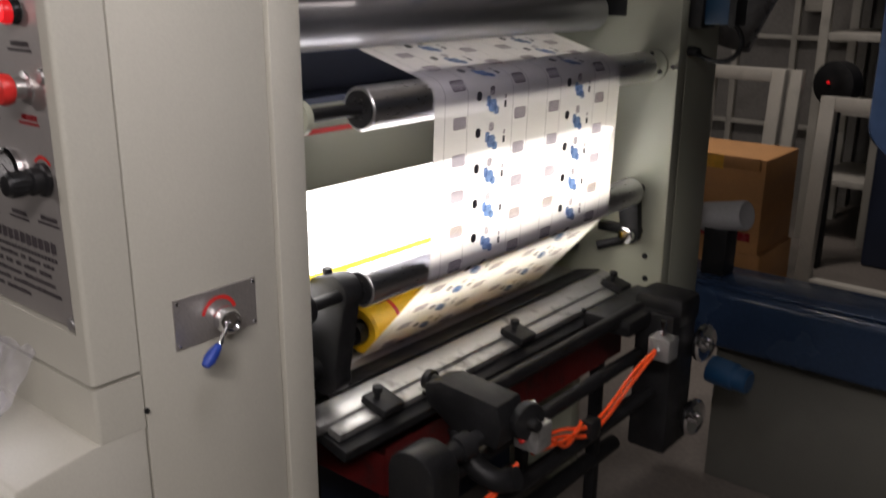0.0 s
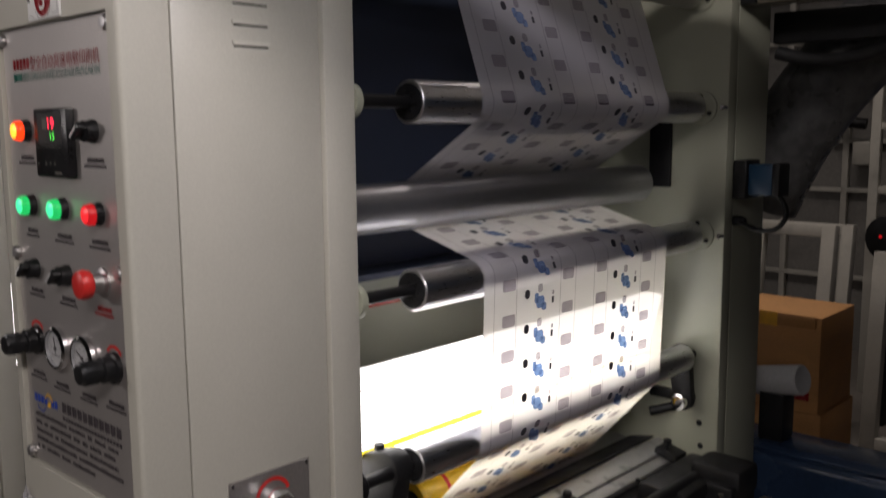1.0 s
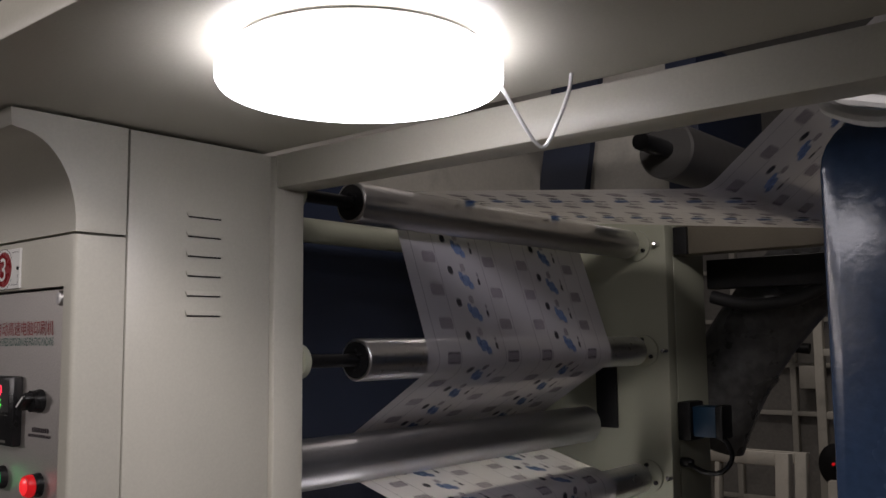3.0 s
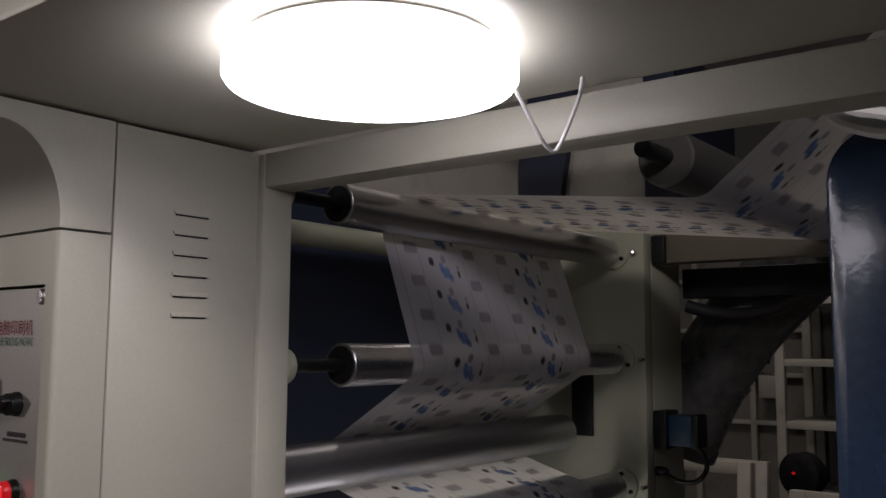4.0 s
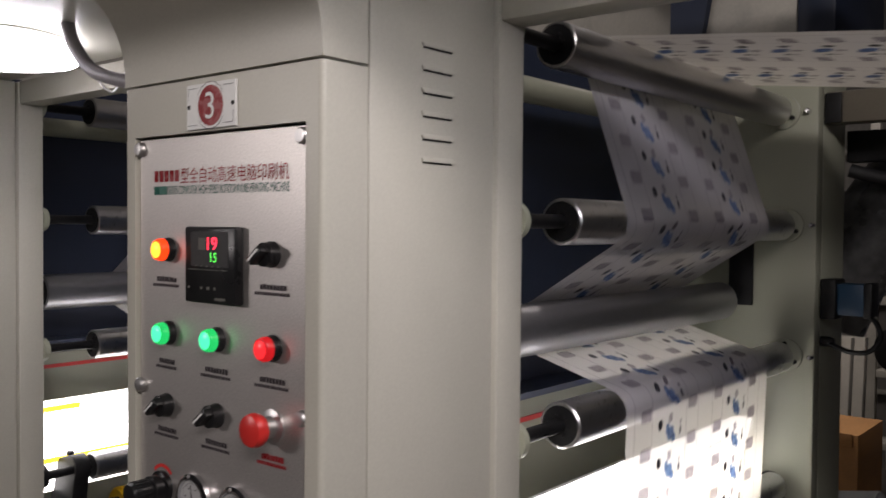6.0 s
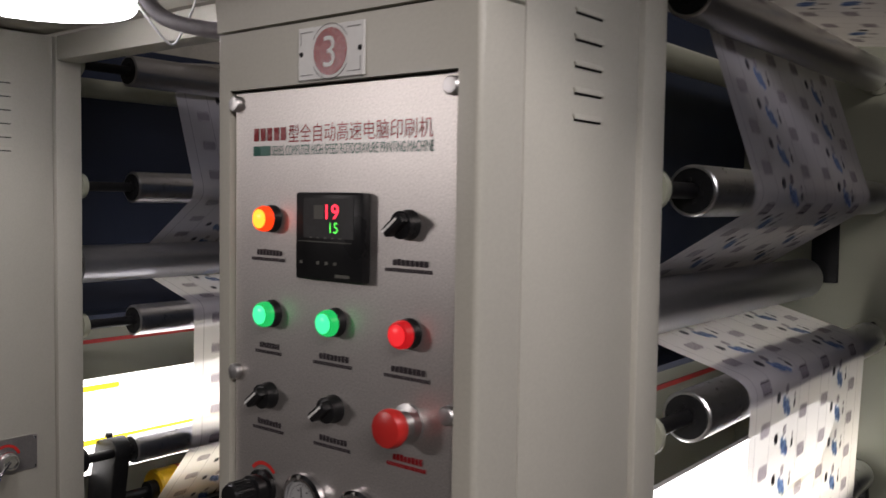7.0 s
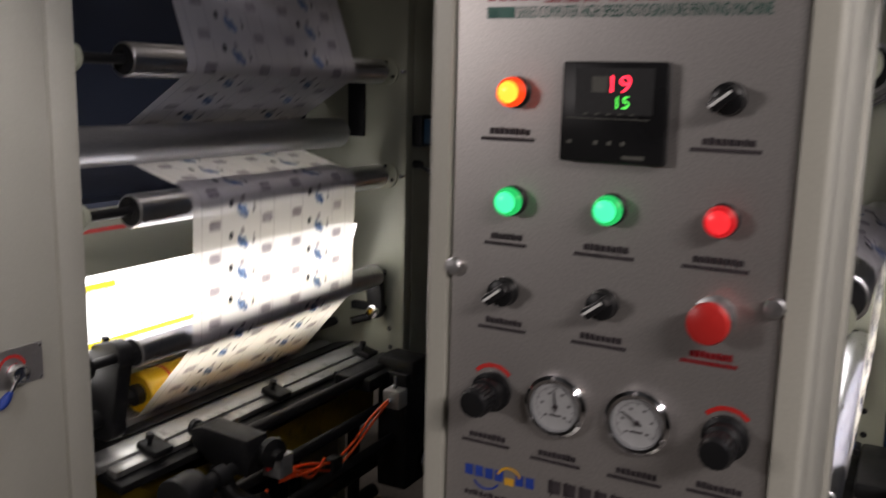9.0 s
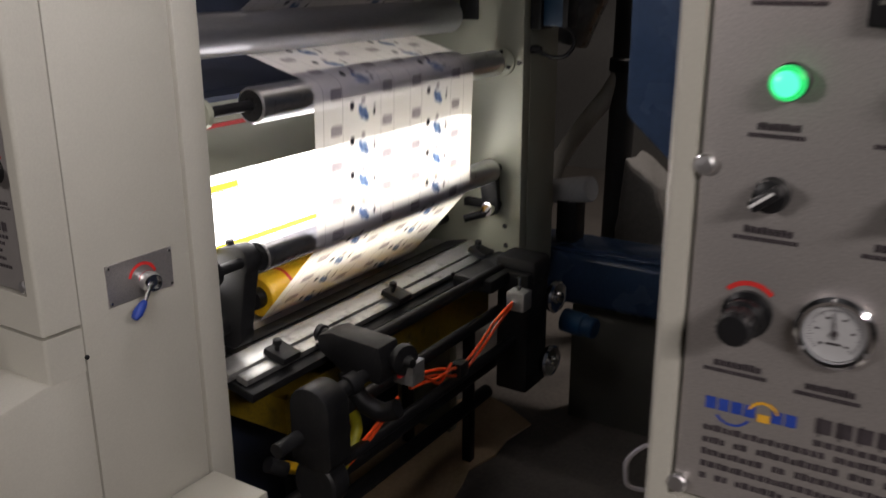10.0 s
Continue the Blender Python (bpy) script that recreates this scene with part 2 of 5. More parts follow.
def film_ink(name, colour, tint, clearness):
    """Ink on clear film: lets some light through, tinted."""
    m, nt, b = nodes_of(name)
    N, L = nt.nodes, nt.links
    out = [n for n in N if n.type == "OUTPUT_MATERIAL"][0]
    b.inputs["Base Color"].default_value = (*colour, 1)
    b.inputs["Roughness"].default_value = 0.45
    tr = N.new("ShaderNodeBsdfTransparent")
    tr.inputs["Color"].default_value = (*tint, 1)
    mix = N.new("ShaderNodeMixShader")
    no = N.new("ShaderNodeTexNoise")
    no.inputs["Scale"].default_value = 160
    mr = N.new("ShaderNodeMapRange")
    mr.inputs[1].default_value, mr.inputs[2].default_value = 0.3, 0.7
    mr.inputs[3].default_value, mr.inputs[4].default_value = max(clearness - 0.15, 0), min(clearness + 0.15, 1)
    L.new(no.outputs[0], mr.inputs[0])
    L.new(mr.outputs[0], mix.inputs[0])
    L.new(b.outputs[0], mix.inputs[1])
    L.new(tr.outputs[0], mix.inputs[2])
    L.new(mix.outputs[0], out.inputs["Surface"])
    return m


FILM_BLUE = film_ink("blue_film_ink", (0.30, 0.37, 0.58), (0.55, 0.72, 0.96), 0.64)
FILM_GREY = film_ink("grey_film_ink", (0.42, 0.40, 0.44), (0.78, 0.75, 0.79), 0.78)
FILM_BLACK = film_ink("black_film_ink", (0.05, 0.05, 0.065), (0.3, 0.28, 0.32), 0.25)


# ---- building helpers ----
def thing(name, at, label, category, group="", kind=""):
    ob = new(name)
    ob.empty_display_size = 0.05
    ob.location = at
    return tagged(ob, label, category, group, kind)


def place_of(ob):
    p = Vector(ob.location)
    while ob.parent:
        ob = ob.parent
        p += Vector(ob.location)
    return p


def part(name, bm, material, parent=None, label="", smooth=35):
    """Links a bmesh, made in world coordinates, as one mesh object under a thing."""
    base = place_of(parent) if parent else Vector((0, 0, 0))
    if parent:
        bmesh.ops.translate(bm, verts=bm.verts, vec=-base)
    me = bpy.data.meshes.new(name)
    bm.to_mesh(me)
    bm.free()
    me.materials.append(material)
    if smooth:
        me.shade_smooth()
        me.set_sharp_from_angle(angle=radians(smooth))
    ob = new(name, me)
    if parent:
        ob.parent = parent
    if label:
        ob["label"] = label
    return ob


def solo(name, bm, material, label, category, group="", kind="", smooth=35):
    """A thing that is a single mesh, with its origin at its middle bottom."""
    vs = np.array([v.co for v in bm.verts])
    lo, hi = vs.min(0), vs.max(0)
    base = Vector(((lo[0] + hi[0]) / 2, (lo[1] + hi[1]) / 2, lo[2]))
    bmesh.ops.translate(bm, verts=bm.verts, vec=-base)
    ob = part(name, bm, material, None, "", smooth)
    ob.location = base
    return tagged(ob, label, category, group, kind)


def box(x0, x1, y0, y1, z0, z1, bevel=0.0, seg=2, bm=None, turn=None):
    bm2 = bmesh.new()
    bmesh.ops.create_cube(bm2, size=1)
    c = Vector(((x0 + x1) / 2, (y0 + y1) / 2, (z0 + z1) / 2))
    for v in bm2.verts:
        v.co = Vector((v.co.x * (x1 - x0), v.co.y * (y1 - y0), v.co.z * (z1 - z0)))
    if bevel:
        bmesh.ops.bevel(bm2, geom=bm2.edges[:], offset=bevel, segments=seg, affect="EDGES", profile=0.5)
    if turn is not None:
        bmesh.ops.transform(bm2, matrix=turn, verts=bm2.verts)
    bmesh.ops.translate(bm2, verts=bm2.verts, vec=c)
    return join(bm, bm2)


def join(bm, bm2):
    if bm is None:
        return bm2
    me = bpy.data.meshes.new("tmp")
    bm2.to_mesh(me)
    bm2.free()
    bm.from_mesh(me)
    bpy.data.meshes.remove(me)
    return bm


def turned(profile, at, axis, seg=32, bm=None):
    """A lathe: profile rows (radius, distance along axis) from at."""
    bm2 = bmesh.new()
    q = Vector((0, 0, 1)).rotation_difference(Vector(axis).normalized())
    rings = []
    for r, d in profile:
        ring = []
        for i in range(seg):
            a = 2 * math.pi * i / seg
            ring.append(bm2.verts.new(Vector(at) + q @ Vector((r * math.cos(a), r * math.sin(a), d))))
        rings.append(ring)
    for a, b in zip(rings, rings[1:]):
        for i in range(seg):
            bm2.faces.new((a[i], a[(i + 1) % seg], b[(i + 1) % seg], b[i]))
    bm2.faces.new(rings[0][::-1])
    bm2.faces.new(rings[-1])
    bmesh.ops.remove_doubles(bm2, verts=bm2.verts, dist=1e-6)
    bmesh.ops.recalc_face_normals(bm2, faces=bm2.faces)
    return join(bm, bm2)


def rod(a, b, r, seg=20, bm=None, bevel=0.0):
    a, b = Vector(a), Vector(b)
    d = (b - a).length
    e = bevel
    prof = [(r, 0), (r, d)] if not e else [(r - e, 0), (r, e), (r, d - e), (r - e, d)]
    return turned(prof, a, b - a, seg, bm)


def pipe(points, r, seg=10, bm=None, closed=False, steps=6):
    """A round tube swept along a smooth line through the points."""
    pts = [Vector(p) for p in points]
    line = []
    n = len(pts)
    for i in range(n - 1):
        p0, p1, p2, p3 = pts[max(i - 1, 0)], pts[i], pts[i + 1], pts[min(i + 2, n - 1)]
        for s in range(steps):
            t = s / steps
            line.append(0.5 * ((2 * p1) + (p2 - p0) * t + (2 * p0 - 5 * p1 + 4 * p2 - p3) * t * t + (3 * p1 - p0 - 3 * p2 + p3) * t ** 3))
    line.append(pts[-1])
    bm2 = bmesh.new()
    rings = []
    up = Vector((0.31, 0.22, 0.92))
    for i, p in enumerate(line):
        d = (line[min(i + 1, len(line) - 1)] - line[max(i - 1, 0)]).normalized()
        u = (up - d * up.dot(d)).normalized()
        up = u
        w = d.cross(u)
        rings.append([bm2.verts.new(p + r * (u * math.cos(2 * math.pi * j / seg) + w * math.sin(2 * math.pi * j / seg))) for j in range(seg)])
    for a, b in zip(rings, rings[1:]):
        for j in range(seg):
            bm2.faces.new((a[j], a[(j + 1) % seg], b[(j + 1) % seg], b[j]))
    bm2.faces.new(rings[0][::-1])
    bm2.faces.new(rings[-1])
    bmesh.ops.recalc_face_normals(bm2, faces=bm2.faces)
    return join(bm, bm2)


def prism(outline, axis, lo, hi, bm=None, bevel=0.0):
    """An outline (pairs in the plane across the axis) drawn out along it from lo to hi."""
    bm2 = bmesh.new()
    put = {"x": lambda p, q, s: (s, p, q), "y": lambda p, q, s: (p, s, q), "z": lambda p, q, s: (p, q, s)}[axis]
    a = [bm2.verts.new(put(p, q, lo)) for p, q in outline]
    b = [bm2.verts.new(put(p, q, hi)) for p, q in outline]
    n = len(a)
    bm2.faces.new(a)
    bm2.faces.new(b[::-1])
    for i in range(n):
        bm2.faces.new((a[i], b[i], b[(i + 1) % n], a[(i + 1) % n]))
    bmesh.ops.recalc_face_normals(bm2, faces=bm2.faces)
    if bevel:
        bmesh.ops.bevel(bm2, geom=bm2.edges[:], offset=bevel, segments=2, affect="EDGES", profile=0.5)
    return join(bm, bm2)


def lettering(text, x0, x1, z0, z1, y, material, name, parent, label=""):
    """Raised flat lettering on a face that looks towards -y, fitted to the box x0..x1, z0..z1."""
    cu = bpy.data.curves.new("letters", "FONT")
    cu.body, cu.size, cu.extrude = text, 1.0, 0.0
    tmp = bpy.data.objects.new("letters", cu)
    scene.collection.objects.link(tmp)
    dg = bpy.context.evaluated_depsgraph_get()
    me = bpy.data.meshes.new_from_object(tmp.evaluated_get(dg))
    bpy.data.objects.remove(tmp)
    bm = bmesh.new()
    bm.from_mesh(me)
    bpy.data.meshes.remove(me)
    vs = np.array([v.co for v in bm.verts])
    lo, hi = vs.min(0), vs.max(0)
    for v in bm.verts:
        v.co = Vector((x0 + (v.co.x - lo[0]) / (hi[0] - lo[0]) * (x1 - x0), y, z0 + (v.co.y - lo[1]) / (hi[1] - lo[1]) * (z1 - z0)))
    return part(name, bm, material, parent, label, 0)


def arc_mark(cx, cz, r, a0, a1, w, y, bm=None, n=14, head=0.0):
    """A flat curved bar on a face that looks towards -y."""
    bm2 = bmesh.new()
    rows = []
    for i in range(n + 1):
        a = radians(a0 + (a1 - a0) * i / n)
        rows.append([bm2.verts.new((cx + q * math.cos(a), y, cz + q * math.sin(a))) for q in (r - w / 2, r + w / 2)])
    for a, b in zip(rows, rows[1:]):
        bm2.faces.new((a[0], a[1], b[1], b[0]))
    return join(bm, bm2)


def flat_bars(rows, y, bm=None):
    """Flat bars (x0, x1, z0, z1) lying on a face that looks towards -y."""
    bm2 = bmesh.new()
    for x0, x1, z0, z1 in rows:
        bm2.faces.new([bm2.verts.new(p) for p in ((x0, y, z0), (x1, y, z0), (x1, y, z1), (x0, y, z1))])
    return join(bm, bm2)

# ---- hall ----
solo("floor", box(-9, 6, -5, 9, -0.1, 0), CONCRETE, "worn dark grey concrete hall floor with stains", "floor", kind="structure")
solo("ceiling", box(-9, 6, -5, 9, 4.2, 4.3), ROOFM, "dark grey sheet hall ceiling high above", "ceiling", kind="structure")
solo("wall_north", box(-9, 6, 6.2, 6.35, 0, 4.2), WALLP, "grimy grey painted hall wall behind the presses", "wall", kind="structure")
solo("wall_south", box(-9, 6, -5.15, -5, 0, 4.2), WALLP, "grimy grey painted hall wall behind the aisle", "wall", kind="structure")
solo("wall_west", box(-9.15, -9, -5, 6.2, 0, 4.2), WALLP, "grimy grey painted hall end wall", "wall", kind="structure")
solo("wall_east", box(6, 6.15, -5, 6.2, 0, 4.2), WALLP, "grimy grey painted hall end wall", "wall", kind="structure")
solo("canopy", box(-3.4, 0.42, 0.32, 0.822, 1.878, 1.92, 0.004), PAINT, "cream-grey painted steel canopy over the press fronts", "canopy", kind="structure")

X0, X1 = SIDE - 0.387, SIDE
FY, SEAM, ZTOP = 0.512, 0.583, 1.874     # front face, side seam and top of the cabinet
FAR = 2.03          # face of the far side plate
PY = 0.518          # face of the instrument panel


def rounded(x0, x1, y0, y1, r, n=6):
    """A plan outline whose two corners at y0 are rounded."""
    pts = []
    for cx, cy, a0 in ((x0 + r, y0 + r, 180), (x1 - r, y0 + r, 270)):
        for i in range(n + 1):
            a = radians(a0 + 90 * i / n)
            pts.append((cx + r * math.cos(a), cy + r * math.sin(a)))
    return pts + [(x1, y1), (x0, y1)]


# ---- control cabinet ----
def cabinet():
    c = thing("control_cabinet", ((X0 + X1) / 2, 0.67, 0), "cream-grey sheet steel press control cabinet with a flared top", "control cabinet", "printing unit cabinets")
    plan = rounded(X0, X1, FY, SEAM - 0.002, 0.007)
    body = prism(plan, "z", 0.944, 1.008)
    prism(plan, "z", 1.662, 1.727, body)
    prism(rounded(X0, -1.370, FY, SEAM - 0.002, 0.007)[:7] + [(-1.370, FY), (-1.370, SEAM - 0.002), (X0, SEAM - 0.002)], "z", 1.008, 1.662, body)
    prism([(-1.0335, SEAM - 0.002), (-1.0335, FY)] + rounded(-1.2, X1, FY, SEAM - 0.002, 0.007)[7:14] + [(X1, SEAM - 0.002)], "z", 1.008, 1.662, body)
    part("front_cover", body, PAINT, c)
    # black sheet puts the darkness of the recess into colour
    part("inner_tray", box(X0 + 0.01, X1 - 0.02, 0.530, 0.545, 1.0, 1.668), BLACK, c, "dark recess behind the instrument panel")
    side = part("side_cover", box(X0 + 0.004, X1, SEAM + 0.001, 0.820, 0.03, ZTOP, 0.002), PAINT, c)
    # pressed louvres
    for i in range(6):
        z = 1.766 - 0.0278 * i
        lip = prism([(X1 - 0.004, z + 0.012), (X1 + 0.0035, z + 0.001), (X1 + 0.0035, z - 0.0003), (X1 + 0.0025, z - 0.0003), (X1 - 0.004, z + 0.007)], "y", 0.673, 0.733)
        part("louvre", lip, PAINT, side)
        # raised black bar stands for the dark opening under the louvre
        part("slot", box(X1 - 0.002, X1 + 0.0012, 0.676, 0.730, z - 0.0022, z), BLACK, side)
    low = part("lower_cover", prism(plan, "z", 0.86, 0.938), PAINT, c)
    part("ledge_box", prism([(SEAM - 0.002, 0.03), (SEAM - 0.002, 0.861), (0.505, 0.862), (0.40, 0.845), (0.39, 0.83), (0.39, 0.03)], "x", X0, X1, bevel=0.004), PAINT, c)
    part("bolt_head", turned([(0.003, 0), (0.004, 0.001), (0.004, 0.004), (0.002, 0.005)], (X1, SEAM, 0.885), (1, 0, 0), 10), BLACK, low)
    part("plinth", box(X0 + 0.01, X1 - 0.004, 0.42, 0.818, 0.0, 0.03), BLACK, c)
    # flared head under the canopy
    out = [(SEAM - 0.002, 1.7305), (FY, 1.7305), (FY, 1.738)]
    for i in range(1, 13):
        a = radians(7.5 * i)
        out.append((FY - 0.078 * (1 - math.cos(a)), 1.738 + 0.112 * math.sin(a)))
    out += [(0.428, 1.852), (0.426, ZTOP), (SEAM - 0.002, ZTOP)]
    part("flared_head", prism(out, "x", X0, X1), PAINT, c)
    # air lever on the side
    pl = part("lever_plate", box(X1 - 0.001, X1 + 0.0015, 0.637, 0.778, 0.953, 1.027, 0.0006, 1), SATIN, c, "steel lever plate with a red arrow")
    for y, z in ((0.643, 0.959), (0.772, 0.959), (0.643, 1.021), (0.772, 1.021)):
        part("screw", turned([(0.003, 0), (0.0025, 0.0014), (0.001, 0.002)], (X1 + 0.0015, y, z), (1, 0, 0), 10), BRIGHT, pl)
    arc = bmesh.new()
    prev = None
    for i in range(19):
        a = radians(15 + 150 * i / 18)
        cur = [arc.verts.new((X1 + 0.0021, 0.711 + q * math.cos(a), 0.985 + q * math.sin(a))) for q in (0.025, 0.031)]
        if prev:
            arc.faces.new((prev[0], prev[1], cur[1], cur[0]))
        prev = cur
    part("arrow", arc, RED, pl, smooth=0)
    knob = part("lever_hub", turned([(0.012, 0), (0.012, 0.014), (0.019, 0.016), (0.019, 0.030), (0.015, 0.036), (0.013, 0.036), (0.012, 0.030)], (X1 + 0.0015, 0.712, 0.985), (1, -0.15, 0), 24), BRIGHT, c, "round steel lever hub")
    part("lever_stem", rod((X1 + 0.03, 0.706, 0.985), (X1 + 0.044, 0.678, 0.962), 0.0035, 12), BRIGHT, knob)
    part("lever_grip", turned([(0.003, 0), (0.006, 0.004), (0.0085, 0.016), (0.009, 0.026), (0.006, 0.036), (0.002, 0.038)], (X1 + 0.043, 0.679, 0.963), (0.05, -0.75, -0.65), 16), BLUEINK, knob, "dark blue plastic grip")
    panel(c)
    part("supply_cable", pipe([(-1.715, 0.6, 1.8775), (-1.708, 0.6, 1.862), (-1.687, 0.6, 1.831), (-1.631, 0.6, 1.79), (-1.534, 0.6, 1.764), (-1.46, 0.605, 1.757), (X0 - 0.0, 0.61, 1.757)], 0.011, 12), VIOLET, c, "grey supply cable")
    part("hose_loop", pipe([(X0 + 0.004, 0.6, 1.02), (-1.412, 0.57, 1.020), (-1.427, 0.56, 1.006), (-1.430, 0.56, 0.988), (-1.424, 0.565, 0.968), (X0 + 0.004, 0.60, 0.955)], 0.0025, 10), VIOLET, c, "thin pale grey hose loop")
    return c


def screw_knob(at, r, parent, name="thumb_screw"):
    return part(name, turned([(r * 0.9, 0), (r, 0.001), (r, 0.006), (r * 0.8, 0.008), (r * 0.3, 0.0084)], at, (0, -1, 0), 20), STEEL, parent)


def pilot_lamp(x, z, lens, core, parent, label):
    b = part("pilot_lamp", turned([(0.0155, 0), (0.0155, 0.004), (0.0145, 0.006), (0.0145, 0.010), (0.0125, 0.011)], (x, PY, z), (0, -1, 0), 28), PLASTIC, parent, label)
    part("lens", turned([(0.0142, 0.0085), (0.0145, 0.014), (0.0128, 0.019), (0.011, 0.0200)], (x, PY, z), (0, -1, 0), 28), lens, b)
    part("bulb_face", turned([(0.0106, 0.0196), (0.0106, 0.0206), (0.007, 0.0222), (0.002, 0.0228)], (x, PY, z), (0, -1, 0), 28), core, b)
    return b


def selector(x, z, angle, parent):
    b = part("selector_switch", turned([(0.0152, 0), (0.0152, 0.004), (0.0138, 0.007), (0.0138, 0.014), (0.011, 0.0155)], (x, PY, z), (0, -1, 0), 26), PLASTIC, parent, "black selector switch with a white pointer")
    turn = Matrix.Rotation(radians(angle), 4, "Y")
    h = box(x - 0.0150, x + 0.0125, PY - 0.026, PY - 0.012, z - 0.0055, z + 0.0055, 0.0025, 2, turn=turn)
    g = part("knob", h, PLASTIC, b)
    t2 = Matrix.Translation((x, 0, z)) @ turn @ Matrix.Translation((-x, 0, -z))
    line = flat_bars([(x - 0.0138, x + 0.009, z + 0.0005, z + 0.0031)], PY - 0.0267)
    bmesh.ops.transform(line, matrix=t2, verts=line.verts)
    part("pointer_line", line, WHITE, b, smooth=0)
    return b


def label_bars(x, z, w, parent, material=None, h=0.0066):
    """Two unreadable lines of small print."""
    rnd = random.Random(int(1000 * (x * 7 + z * 13)))
    rows, q = [], x - w * 0.34
    while q < x + w * 0.33:
        step = w * 0.095
        rows.append((q, q + step * 0.86, z + 0.0012, z + 0.0012 + h * (0.85 + 0.2 * rnd.random())))
        rows.append((q, q + step * 0.9, z + 0.0012 + h * 0.35, z + 0.0012 + h * 0.5))
        q += step
    q = x - w * 0.5
    while q < x + w * 0.5:
        step = w * rnd.uniform(0.03, 0.055)
        rows.append((q, min(q + step * 0.9, x + w / 2), z - 0.0052, z - 0.0014))
        q += step
    ob = part("label", flat_bars(rows, PY - 0.0007 - rnd.random() * 0.0002), material or INK, parent, smooth=0)
    ob["kind"] = "stuff"
    return ob


def panel(c):
    p = part("instrument_panel", box(-1.3665, -1.0355, PY, PY + 0.006, 1.0115, 1.6592, 0.0008, 1), SATIN, c, "etched aluminium instrument panel with lamps and gauges")
    for x in (-1.362, -1.042):
        for z in (1.647, 1.335, 1.022):
            screw_knob((x, PY, z), 0.0095, p)
    # title: brand marks as plain blocks, then the readable words
    rows = [(-1.333 + 0.0115 * i, -1.333 + 0.0115 * i + 0.0088, 1.603, 1.6175) for i in range(5)]
    for row in rows:
        part("brand_block", flat_bars([row], PY - 0.0006), REDINK, p, smooth=0)
    lettering("型全自动高速电脑印刷机", -1.274, -1.067, 1.600, 1.620, PY - 0.0006, REDINK, "title", p, "red title lettering")
    part("brand_bar", flat_bars([(-1.334, -1.304, 1.5865, 1.5975)], PY - 0.0006), GREENINK, p, smooth=0)
    lettering("SERIES COMPUTER HIGH SPEED ROTOGRAVURE PRINTING MACHINE", -1.302, -1.066, 1.5865, 1.5975, PY - 0.0006, GREENINK, "subtitle", p, "dark green subtitle lettering")
    # temperature controller
    k = part("temperature_controller", box(-1.248, -1.147, PY - 0.013, PY, 1.453, 1.546, 0.003, 2), PLASTIC, p, "black temperature controller with lit digits")
    yk = PY - 0.0133
    part("display_window", box(-1.234, -1.160, yk - 0.0003, yk + 0.001, 1.498, 1.540, 0.0), RUBBER, k)
    part("blank_digit", flat_bars([(-1.218, -1.203, 1.518, 1.5325)], yk - 0.0006), OLIVE, k, smooth=0)
    lettering("19", -1.200, -1.181, 1.518, 1.5335, yk - 0.0007, DIGIT_RED, "red_digits", k)
    lettering("15", -1.194, -1.182, 1.5035, 1.5145, yk - 0.0007, DIGIT_GREEN, "green_digits", k)
    part("legend_line", flat_bars([(-1.242, -1.162, 1.4936, 1.4944)] + [(-1.225 + 0.011 * i, -1.221 + 0.011 * i, 1.4975, 1.499) for i in range(5)], yk - 0.0006), OLIVE, k, smooth=0)
    for i in (0, 2, 3, 4):
        part("key_mark", flat_bars([(-1.240 + 0.013 * i, -1.2355 + 0.013 * i, 1.470, 1.4735)], yk - 0.0006), OLIVE, k, smooth=0)
    part("maker_bar", flat_bars([(-1.186, -1.165, 1.4575, 1.4610)], yk - 0.0006), OLIVE, k, smooth=0)
    # lamps
    for x, z, m, m2, l in ((-1.300, 1.516, LED_ORANGE, CORE_ORANGE, "lit amber pilot lamp"), (-1.299, 1.409, LED_GREEN, CORE_GREEN, "lit green pilot lamp"),
                       (-1.197, 1.409, LED_GREEN, CORE_GREEN, "lit green pilot lamp"), (-1.0935, 1.408, LED_RED, CORE_RED, "lit red pilot lamp")):
        pilot_lamp(x, z, m, m2, p, l)
    for x, z, w in ((-1.307, 1.473, 0.058), (-1.096, 1.473, 0.062), (-1.306, 1.367, 0.046), (-1.202, 1.366, 0.060), (-1.097, 1.366, 0.060),
                    (-1.306, 1.278, 0.054), (-1.202, 1.277, 0.056), (-1.320, 1.150, 0.056), (-1.241, 1.146, 0.054), (-1.158, 1.146, 0.054), (-1.079, 1.150, 0.056)):
        label_bars(x, z, w, p)
    label_bars(-1.096, 1.277, 0.052, p, REDINK)
    for x, z, a in ((-1.096, 1.515, -38), (-1.304, 1.315, -38), (-1.199, 1.316, -38)):
        selector(x, z, a, p)
    # emergency stop
    e = part("emergency_stop", turned([(0.020, 0), (0.020, 0.003), (0.013, 0.005), (0.013, 0.018)], (-1.094, PY, 1.318), (0, -1, 0), 28), STEEL, p, "red emergency stop button")
    part("mushroom_head", turned([(0.012, 0.016), (0.0178, 0.020), (0.0195, 0.025), (0.0195, 0.030), (0.0175, 0.0345), (0.0105, 0.0368), (0.003, 0.0372)], (-1.094, PY, 1.318), (0, -1, 0), 36), RED, e)
